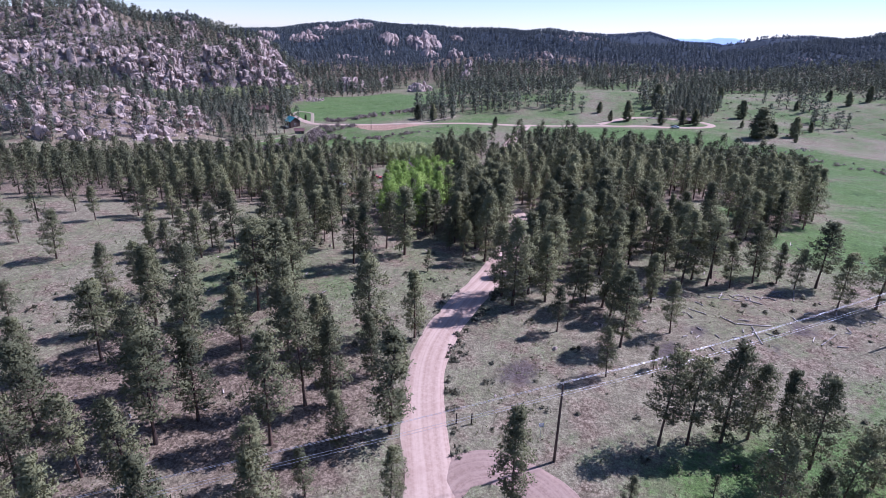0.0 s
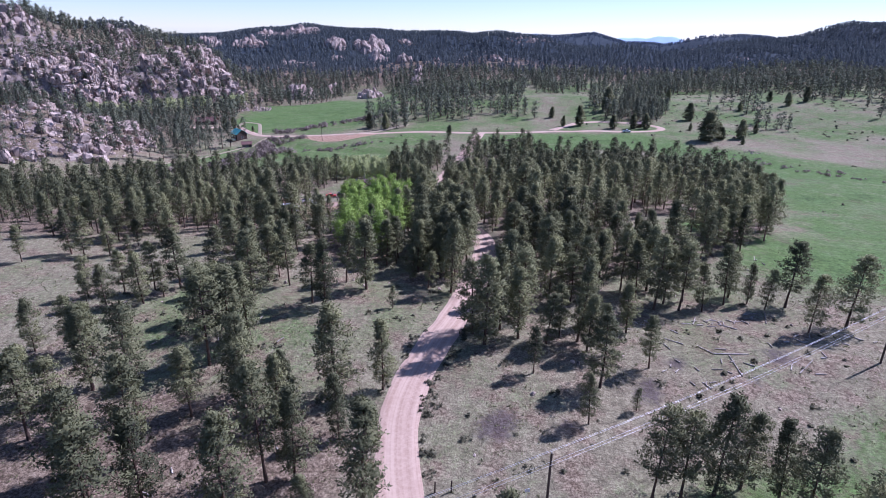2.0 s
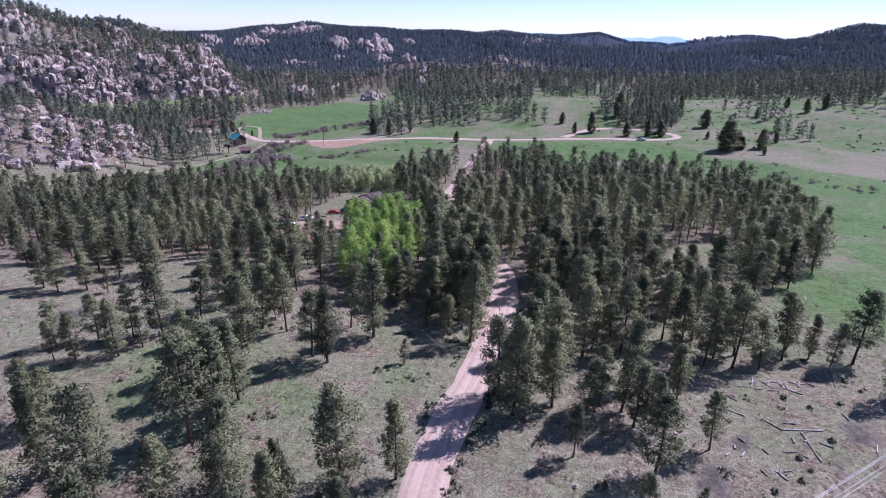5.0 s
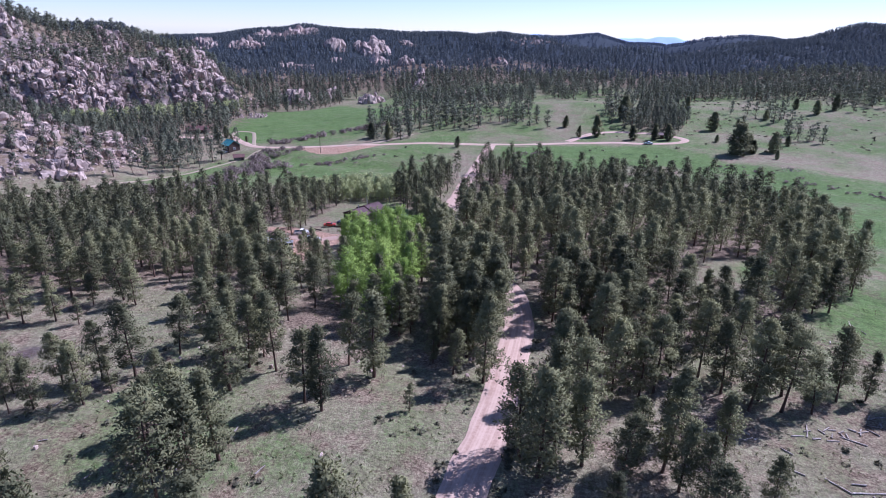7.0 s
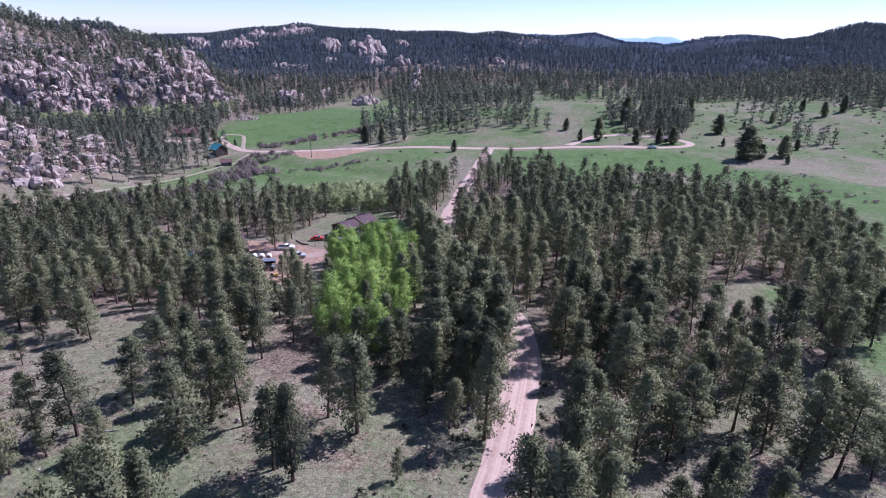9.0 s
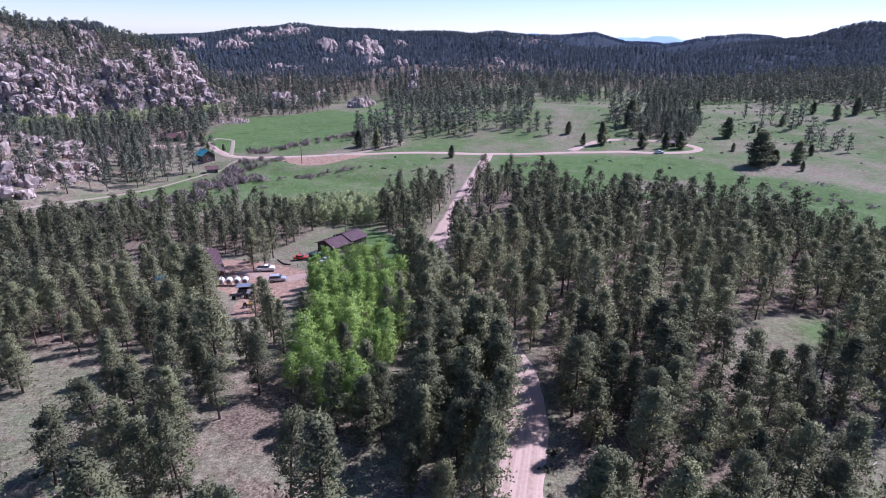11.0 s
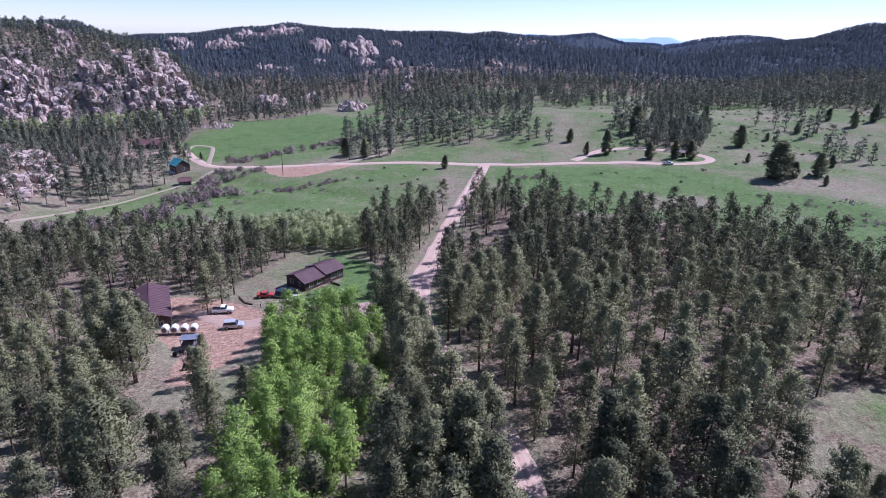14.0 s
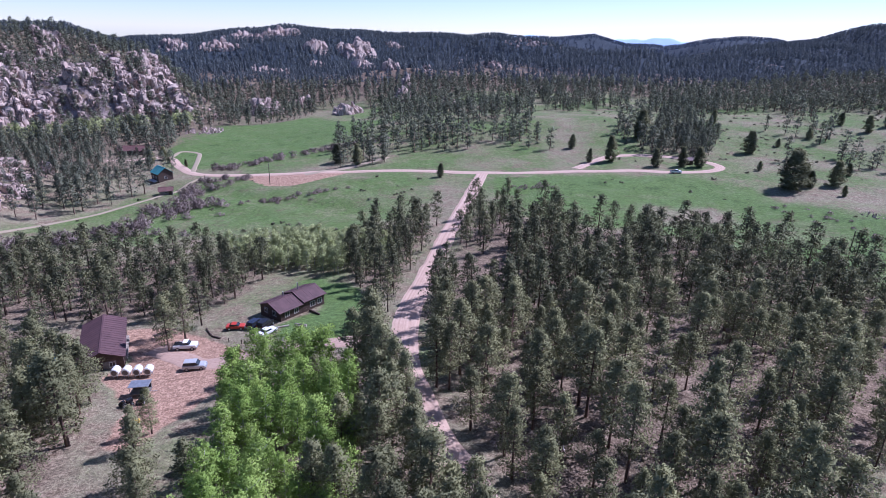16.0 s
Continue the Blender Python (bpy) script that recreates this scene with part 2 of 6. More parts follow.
LOGWALL = plain("dark_stained_siding", (0.050, 0.030, 0.024), (0.095, 0.060, 0.045), 1.5, 0.75, 0.4, stretch=(1, 1, 5))
GREYWALL = plain("weathered_grey_boards", (0.120, 0.105, 0.095), (0.210, 0.185, 0.165), 1.5, 0.85, 0.4)
WHITE = plain("white_paint", (0.700, 0.700, 0.690), (0.800, 0.800, 0.790), 1.5, 0.4, 0.0)
CONCRETE = plain("pale_concrete", (0.420, 0.400, 0.370), (0.560, 0.540, 0.500), 1.2, 0.9, 0.2)
GLASS_DARK = plain("window_glass", (0.020, 0.024, 0.028), (0.040, 0.045, 0.050), 1.0, 0.08, 0.0)
RUBBER = plain("tyre_rubber", (0.015, 0.015, 0.015), (0.028, 0.028, 0.028), 5.0, 0.85, 0.0)
STEEL = plain("galvanised_steel", (0.360, 0.370, 0.380), (0.500, 0.510, 0.520), 2.0, 0.4, 0.0, 0.7)
PAINT_RED = plain("red_car_paint", (0.420, 0.040, 0.025), (0.480, 0.060, 0.035), 1.0, 0.3, 0.0)
PAINT_DARK = plain("dark_blue_car_paint", (0.020, 0.026, 0.045), (0.032, 0.040, 0.062), 1.0, 0.25, 0.0)
PAINT_BLACK = plain("black_car_paint", (0.014, 0.014, 0.016), (0.024, 0.024, 0.026), 1.0, 0.25, 0.0)
PAINT_SILVER = plain("silver_car_paint", (0.480, 0.490, 0.500), (0.560, 0.570, 0.580), 1.0, 0.3, 0.0, 0.3)
LAMP_RED = plain("red_lens", (0.350, 0.020, 0.020), (0.400, 0.030, 0.030), 2.0, 0.2, 0.0)
TARP_BLUE = plain("blue_tarpaulin", (0.040, 0.220, 0.330), (0.070, 0.300, 0.420), 0.9, 0.6, 0.5)
YELLOW = plain("yellow_machine_paint", (0.500, 0.330, 0.040), (0.580, 0.400, 0.060), 1.5, 0.5, 0.0)
# Haze painted in as a blue base colour, with a faint glow added.
HAZE_HILL, _n, _l, _b = nodes_of("haze_blue_mountains")
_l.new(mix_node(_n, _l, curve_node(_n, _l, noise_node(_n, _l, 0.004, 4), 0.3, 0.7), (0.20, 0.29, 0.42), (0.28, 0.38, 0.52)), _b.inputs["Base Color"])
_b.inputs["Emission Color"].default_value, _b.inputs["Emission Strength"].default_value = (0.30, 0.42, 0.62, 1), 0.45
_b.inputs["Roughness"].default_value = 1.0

# ---- building helpers ----
def tri_mesh(name, v, f, mats, index=None, smooth=False, normals=None):
    """A mesh of triangles from arrays, with normals of its own where they are given."""
    me = bpy.data.meshes.new(name)
    v, f = np.asarray(v, np.float32), np.asarray(f, np.int32)
    me.vertices.add(len(v))
    me.vertices.foreach_set("co", v.ravel())
    me.loops.add(f.size)
    me.loops.foreach_set("vertex_index", f.ravel())
    me.polygons.add(len(f))
    me.polygons.foreach_set("loop_start", np.arange(0, f.size, f.shape[1], dtype=np.int32))
    if index is not None:
        me.polygons.foreach_set("material_index", np.asarray(index, np.int32))
    me.update(calc_edges=True)
    me.validate()
    if smooth or normals is not None:
        me.polygons.foreach_set("use_smooth", np.ones(len(f), bool))
    if normals is not None:
        a = me.attributes.new("custom_normal", "FLOAT_VECTOR", "POINT")
        a.data.foreach_set("vector", np.asarray(normals, np.float32).ravel())
    for m in mats:
        me.materials.append(m)
    return me


def thing(name, m, label, category, group="", kind=""):
    ob = new(name)
    ob.empty_display_size = 0.3
    ob.matrix_world = m
    return tagged(ob, label, category, group, kind)


def part(name, bm, material, parent, label=""):
    """Links a bmesh, or a mesh, as one object under a thing or a part."""
    me = bm
    if not isinstance(bm, bpy.types.Mesh):
        me = bpy.data.meshes.new(name)
        bm.to_mesh(me)
        bm.free()
        me.materials.append(material)
    ob = new(name, me)
    ob.parent = parent
    return tagged(ob, label)


def solid(name, bm, material, label, category, kind="", group=""):
    me = bpy.data.meshes.new(name)
    bm.to_mesh(me)
    bm.free()
    me.materials.append(material)
    return tagged(new(name, me), label, category, group, kind)


def box(bm, c, s, bevel=0.0, turn=None):
    """A block with centre c and size s, its edges rounded by bevel, turned by the matrix turn."""
    out = bmesh.ops.create_cube(bm, size=1.0)
    vs = out["verts"]
    m = Matrix.Translation(c) @ (turn or Matrix()) @ Matrix.Diagonal((*s, 1))
    bmesh.ops.transform(bm, matrix=m, verts=vs)
    if bevel:
        es = list({e for v in vs for e in v.link_edges})
        bmesh.ops.bevel(bm, geom=es, offset=bevel, segments=2, affect="EDGES", profile=0.6)
    return bm


def rod(bm, a, b, r1, r2=None, sides=8):
    a, b = Vector(a), Vector(b)
    d = b - a
    m = Matrix.Translation((a + b) / 2) @ d.to_track_quat("Z", "Y").to_matrix().to_4x4()
    bmesh.ops.create_cone(bm, cap_ends=True, segments=sides, radius1=r1, radius2=r1 if r2 is None else r2, depth=d.length, matrix=m)
    return bm


def prism(bm, pts, a, b, axis):
    """A bar with the outline pts between a and b along an axis (0: x, 1: y)."""
    rings = []
    for k in (a, b):
        ring = []
        for p, q in pts:
            ring.append(bm.verts.new((k, p, q) if axis == 0 else (p, k, q)))
        rings.append(ring)
    n = len(pts)
    for i in range(n):
        bm.faces.new((rings[0][i], rings[0][(i + 1) % n], rings[1][(i + 1) % n], rings[1][i]))
    bm.faces.new(rings[0][::-1])
    bm.faces.new(rings[1])
    bmesh.ops.recalc_face_normals(bm, faces=bm.faces[:])
    return bm


def another(first, m):
    """A copy of a thing at the pose and scale m, whatever the first one's own scale."""
    return copy_thing(first, m @ Matrix.Diagonal([1 / k for k in first.scale] + [1]))


def inside(px, py, poly):
    """Which of the points lie in the polygon."""
    px, py = np.asarray(px, float), np.asarray(py, float)
    hit = np.zeros(px.shape, bool)
    for (x0, y0), (x1, y1) in zip(poly, poly[1:] + poly[:1]):
        cross = (y0 > py) != (y1 > py)
        hit ^= cross & (px < (x1 - x0) * (py - y0) / ((y1 - y0) if y1 != y0 else 1e-9) + x0)
    return hit


def spline(pts, step):
    """Points at even steps on a smooth line through pts."""
    p = np.array([pts[0], *pts, pts[-1]], float)
    p[0], p[-1] = 2 * p[1] - p[2], 2 * p[-2] - p[-3]
    out = []
    for i in range(1, len(p) - 2):
        k = max(2, int(np.hypot(*(p[i + 1] - p[i])) / step))
        for u in np.arange(k) / k:
            out.append(0.5 * (2 * p[i] + (p[i + 1] - p[i - 1]) * u + (2 * p[i - 1] - 5 * p[i] + 4 * p[i + 1] - p[i + 2]) * u ** 2
                              + (3 * p[i] - p[i - 1] - 3 * p[i + 1] + p[i + 2]) * u ** 3))
    out.append(p[-2])
    return np.array(out)


# ---- the lie of the land ----
def lattice(ix, iy, seed):
    """A repeatable random number for each lattice point."""
    v = np.sin(ix * 127.1 + iy * 311.7 + seed * 74.7) * 43758.5453
    return v - np.floor(v)


def value_noise(x, y, size, seed):
    """Smooth noise from -1 to 1 with hills of about that size."""
    u, v = x / size, y / size
    ix, iy = np.floor(u), np.floor(v)
    fx, fy = u - ix, v - iy
    fx, fy = fx * fx * (3 - 2 * fx), fy * fy * (3 - 2 * fy)
    a, b = lattice(ix, iy, seed), lattice(ix + 1, iy, seed)
    c, d = lattice(ix, iy + 1, seed), lattice(ix + 1, iy + 1, seed)
    return 2 * (a + (b - a) * fx + (c - a) * fy + (a - b - c + d) * fx * fy) - 1


def ramp(lo, hi, v):
    u = np.clip((v - lo) / (hi - lo), 0, 1)
    return u * u * (3 - 2 * u)


def bump(x, y, cx, cy, sx, sy):
    return np.exp(-((x - cx) / sx) ** 2 - ((y - cy) / sy) ** 2)


# the skyline round the valley: bearing in degrees from the north, distance and height of the crest
BEARING = [-180, -75, -42, -33, -29, -24, -17.5, -10, -4, 0.3, 6, 9.4, 11.5, 15, 17.5, 21, 24.5, 29.2, 40, 75, 180]
CREST = [600, 900, 1000, 1000, 1050, 1150, 1180, 1250, 1400, 1500, 2000, 2400, 2400, 2400, 2700, 2800, 2000, 1850, 1800, 1600, 600]
HEIGHT = [10, 44, 46, 40, 34, 35, 46, 41, 42, 42, 44, 46, 33, 8, 30, 50, 46, 78, 76, 66, 10]
FOOT = [400, 400, 520, 560, 560, 560, 580, 560, 520, 490, 470, 450, 440, 420, 410, 400, 390, 380, 370, 380, 400]


# the skyline as an angle above the level, by bearing from the middle of the walk
SKY_BEARING = [-180, -60, -44.8, -42.7, -41.2, -39.8, -38.4, -36.6, -35.3, -34.3, -33.5, -32.5, -31.5, -30.6, -26.7, -24.4, -22, -20.1, -18.2, -16.5, -14.3, -11.7, -8.7, -4.5, -1.9, 0.4, 2.7, 6, 9.3, 10.8, 12,
               16.7, 17.2, 18.7, 21.6, 23.5, 24.6, 26.5, 28.3, 30, 31, 36, 60, 180]
SKY_ANGLE = [1, 1.1, 1.02, 1.15, 0.75, 0.20, 0.05, 0.2, 0.18, -0.10, -0.50, -0.90, -1.05, -0.85, -0.74, -0.38, -0.02, 0.02, 0.44, 0.14, -0.05, -0.05, -0.23, -0.10, -0.29, 0, -0.25, -0.28, 0.03, -0.41, -0.72,
             -0.69, -0.5, -0.14, 0.14, 0.01, -0.23, 0.03, 0.73, 1.15, 1.05, 1.0, 1.2, 1]


def height(x, y):
    """The ground's height at x, y (arrays or numbers)."""
    x, y = np.asarray(x, float), np.asarray(y, float)
    z = np.interp(y, [-200, 0, 58, 95, 140, 175, 210, 250, 300, 345, 400, 500, 650],
                  [-4, -2, 0, 2.4, 1.2, -1.6, -5, -8, -9.5, -7.6, -7, -6, -6])
    z = z - 0.05 * np.clip(-x, 0, 150) * ramp(120, 220, y) + 0.028 * np.clip(x, 0, 300) * ramp(150, 260, y)
    z = z + 4.5 * bump(x, y, 42, 168, 28, 30) - 1.5 * bump(x, y, -58, 183, 25, 20) + 3.0 * bump(x, y, 130, 296, 22, 20)
    # creek beds through the meadows
    z = z - 1.2 * np.exp(-((y - 322 + 0.35 * (x + 90)) / 7) ** 2) * ramp(-20, -50, x)
    r, a = np.hypot(x, y - 38), np.degrees(np.arctan2(x, y - 38))
    crest, top, foot = np.interp(a, BEARING, CREST), np.interp(a, BEARING, HEIGHT), np.interp(a, BEARING, FOOT)
    u = (r - foot) / (crest - foot)
    up = np.clip(u, 0, 1) ** 0.85
    rough = ramp(0.02, 0.3, u) * (24 * value_noise(x, y, 230, 1) + 13 * value_noise(x, y, 90, 2)) * (1 - 0.75 * ramp(0.75, 0.95, u))
    rough = rough + ramp(0.05, 0.4, u) * 3.0 * value_noise(x, y, 26, 3)
    z = z * (1 - up) + top * up + rough - 40 * ramp(1.02, 1.6, u)
    # the granite hill on the west side: s runs north-east along its foot, w goes back into it
    s, w = (x + 297) * 0.725 + (y - 448) * 0.69, -(x + 297) * 0.69 + (y - 448) * 0.725
    end = ramp(146, 104, s + 0.16 * np.clip(w, 0, 200) + 8 * value_noise(s, w, 22, 8))
    face = 31 * ramp(-8, 23, w + 5 * value_noise(s, w, 17, 9)) + 10 * ramp(18, 115, w) + 20 * bump(s, w, -48, 95, 46, 60)
    z = z + face * end * ramp(330, 150, w)
    # the lower slope of boulders in front of it
    z = z + 26 * bump(x, y, -250, 285, 50, 60) + 8 * bump(x, y, -205, 300, 28, 40)
    # the low wooded spur in the middle distance
    z = z + 9 * bump(x, y, 40, 470, 120, 50)
    # no slope stands above the skyline, trees included
    d, a = np.hypot(x, y - 90), np.degrees(np.arctan2(x, y - 90))
    top = 50.4 + d * np.tan(np.radians(np.interp(a, SKY_BEARING, SKY_ANGLE))) - np.interp(d, [500, 900, 2600], [8, 7.5, 8])
    over = (z - top + 3) / 4
    z = np.where(d > 430, z - 4 * np.where(over > 0, over * over / (1 + over), 0), z)
    z = z + 0.25 * value_noise(x, y, 13, 5) * ramp(-40, 20, y) + 0.5 * value_noise(x, y, 40, 6)
    return z

MAIN_ROAD = spline([(9, -60), (6, 0), (2.5, 38), (-1.0, 52), (-4.6, 66), (-5.6, 77), (-3.6, 88.5), (-0.4, 101), (2.4, 116), (4.4, 133), (2.8, 147),
                    (-1.5, 158), (-6.6, 169), (-10.6, 181), (-14, 193), (-16, 213), (-15.2, 230), (-13.2, 257), (-11, 286), (-7.3, 314), (-2.7, 350), (-1.5, 358)], 1.5)
VALLEY_ROAD = spline([(-192, 383), (-183, 386), (-168, 396), (-150, 376), (-134, 361), (-110, 358), (-68, 362), (-26, 361), (-2, 358), (22, 359), (60, 363),
                      (84, 361), (99, 364), (105, 373), (99, 384), (82, 392), (62, 391), (50, 380), (40, 366)], 2.0)
WEST_LOOP = spline([(-166, 398), (-167, 410), (-157, 409), (-151, 397), (-139, 366)], 2.0)
WEST_TRACK = spline([(-215, 205), (-189, 228), (-173, 252), (-162, 271), (-153, 286), (-142, 305), (-133, 324), (-131, 340), (-128, 358)], 2.0)
SPUR_ROAD = spline([(-82, 357), (-64, 372), (-50, 392)], 2.0)
DRIVE = spline([(-0.6, 44), (-0.6, 50), (1.2, 54.6), (4.2, 56.4), (7.4, 56.0), (10.2, 54.6), (12.6, 51.8), (15, 47), (18, 38)], 0.8)
LODGE_DRIVE = spline([(-15.2, 205), (-22, 201.5), (-31, 198), (-42, 193), (-50, 190), (-54, 192), (-62, 196)], 1.5)

CLIFF_FLOOR = [(-400, 330), (-330, 395), (-240, 478), (-205, 520), (-240, 560), (-330, 520), (-420, 440)]
LOW_ROCKS = [(-290, 235), (-215, 232), (-172, 268), (-170, 300), (-190, 345), (-235, 350), (-300, 320)]
BIG_MEADOW = [(-172, 398), (-150, 372), (-121, 374), (-100, 394), (-84, 440), (-66, 470), (-56, 560), (-66, 575), (-78, 500), (-111, 515), (-129, 545), (-146, 524), (-161, 498), (-184, 494), (-190, 456), (-182, 430)]
MID_MEADOW = [(-175, 268), (-92, 262), (-60, 268), (-30, 292), (-16, 292), (-12, 352), (-80, 356), (-128, 356), (-150, 300)]
EAST_MEADOW = [(-2, 305), (30, 292), (70, 262), (90, 228), (92, 190), (78, 150), (84, 110), (120, 96), (260, 120), (260, 230), (190, 262), (128, 300), (110, 345), (60, 357), (0, 354)]
SOUTH_MEADOW = [(14, 50), (26, 64), (62, 88), (92, 110), (150, 110), (150, 30), (40, 30)]
DRY_PATCH = [(56, 312), (86, 310), (80, 288), (56, 286)]
GREEN_BAND = [(0, 352), (34, 354), (66, 353), (92, 349), (103, 327), (117, 313), (126, 288), (160, 250), (200, 232), (200, 215), (150, 232), (114, 268), (102, 296), (90, 309), (72, 322), (30, 323), (0, 322)]
LAWN = [(-44, 236), (-32, 230), (-25, 218), (-23, 204), (-31, 199.5), (-40, 202), (-42, 208), (-33, 216), (-38, 224), (-46, 228)]
YARD = [(-76, 204), (-64, 206), (-50, 199), (-43, 194), (-42, 186), (-44, 172), (-46, 160), (-51, 162), (-53, 174), (-60, 180), (-66, 184), (-62, 190)]
GRAVEL_LOT = [(-110, 357), (-100, 344), (-92, 338), (-81, 338), (-72, 348), (-62, 361), (-90, 359)]

WOOD_EAST = [(9, 108), (24, 110), (31, 122), (40, 130), (56, 132), (64, 144), (79, 160), (90, 196), (96, 222), (94, 238), (87, 249), (76, 264), (56, 273), (30, 290), (4, 306), (-6, 300), (-9, 260), (-11, 215), (-4, 172), (7, 150)]
WOOD_STRIP = [(-10, 120), (-1, 114), (1, 130), (-0.5, 152), (-9, 168), (-17.5, 190), (-22, 187), (-14, 166), (-9.5, 140)]
WOOD_GROVE = [(-36, 120), (-15, 122), (-14, 138), (-30, 148), (-40, 140)]
WOOD_WEST = [(-160, 126), (-96, 134), (-78, 138), (-58, 146), (-48, 150), (-50, 160), (-64, 172), (-82, 184), (-86, 204), (-200, 206), (-200, 160)]
WOOD_NORTHWEST = [(-66, 210), (-56, 222), (-56, 248), (-88, 256), (-134, 244), (-180, 226), (-180, 207), (-86, 206)]
WOOD_FARWEST = [(-150, 58), (-76, 70), (-86, 126), (-160, 130)]
WOOD_NORTH = [(-34, 236), (-28, 226), (-20, 224), (-19, 245), (-18, 262), (-15, 288), (-26, 292), (-36, 276), (-37, 250)]
WOOD_SOUTH = [(-66, 22), (-14, 20), (-14, 46), (-66, 50)]
WOOD_SOUTHWEST = [(-62, 46), (-9, 46), (-9, 74), (-30, 80), (-56, 76)]
WOOD_GLADE = [(-46, 116), (-38, 113), (-34, 122), (-42, 147), (-54, 146), (-50, 134)]
WOOD_SOUTHEAST = [(22, 36), (66, 36), (66, 60), (34, 57)]
GROVE = [(-42, 185), (-30, 187), (-19, 177), (-15, 160), (-15, 128), (-27, 127), (-32, 150), (-35, 168), (-44, 184)]
BELOW_YARD = [(-64, 174), (-54, 178), (-48, 165), (-40, 152), (-47, 147), (-56, 157)]
GLADE = [(33, 146), (34, 135), (42, 137), (54, 150), (62, 160), (58, 167), (46, 163)]
PINE_GAP = [(28, 169), (34, 172.5), (38, 168), (35, 160.5), (27.5, 158.5)]
SUNNY_GAP = [(42, 166), (49, 173.5), (50, 168), (43, 161)]
ROADSIDE_GAP = [(-9, 233), (-10, 262), (0, 268), (7, 258), (7, 229), (3, 226)]
GRASS_PATH = [(-54, 168), (-48, 168), (-38, 145.5), (-33, 133.7), (-30, 120), (-36, 120), (-37.6, 130), (-43.2, 145)]
WOODS = [WOOD_EAST, WOOD_STRIP, WOOD_GROVE, WOOD_WEST, WOOD_NORTHWEST, WOOD_NORTH, WOOD_SOUTH, WOOD_SOUTHWEST, WOOD_SOUTHEAST]


# dark patches where slash was burnt
ASH_SPOTS = [(8.2, 75.5, 2.6), (15.6, 75.5, 1.8), (33.2, 89.6, 2.2), (43.5, 86.6, 2.0), (27.6, 81.6, 2.6), (6.4, 73.2, 3.0), (-72.5, 112.3, 3.2), (-57, 103.4, 2.4), (28.5, 84, 2.2), (50, 94, 3.0)]


def near_line(x, y, line, reach):
    """How close points come to a line, as 1 on it and 0 at reach."""
    d = np.full(np.shape(x), 1e9)
    for px, py in line[::2]:
        d = np.minimum(d, (x - px) ** 2 + (y - py) ** 2)
    return np.clip(1 - np.sqrt(d) / reach, 0, 1)


def soft_inside(x, y, poly, soft):
    """Inside a polygon as 0 to 1, blurred at its edge."""
    total = 0
    for k in range(8):
        a = k * math.pi / 4
        total = total + inside(x + soft * math.cos(a), y + soft * math.sin(a), poly)
    return (total + 2 * inside(x, y, poly)) / 10


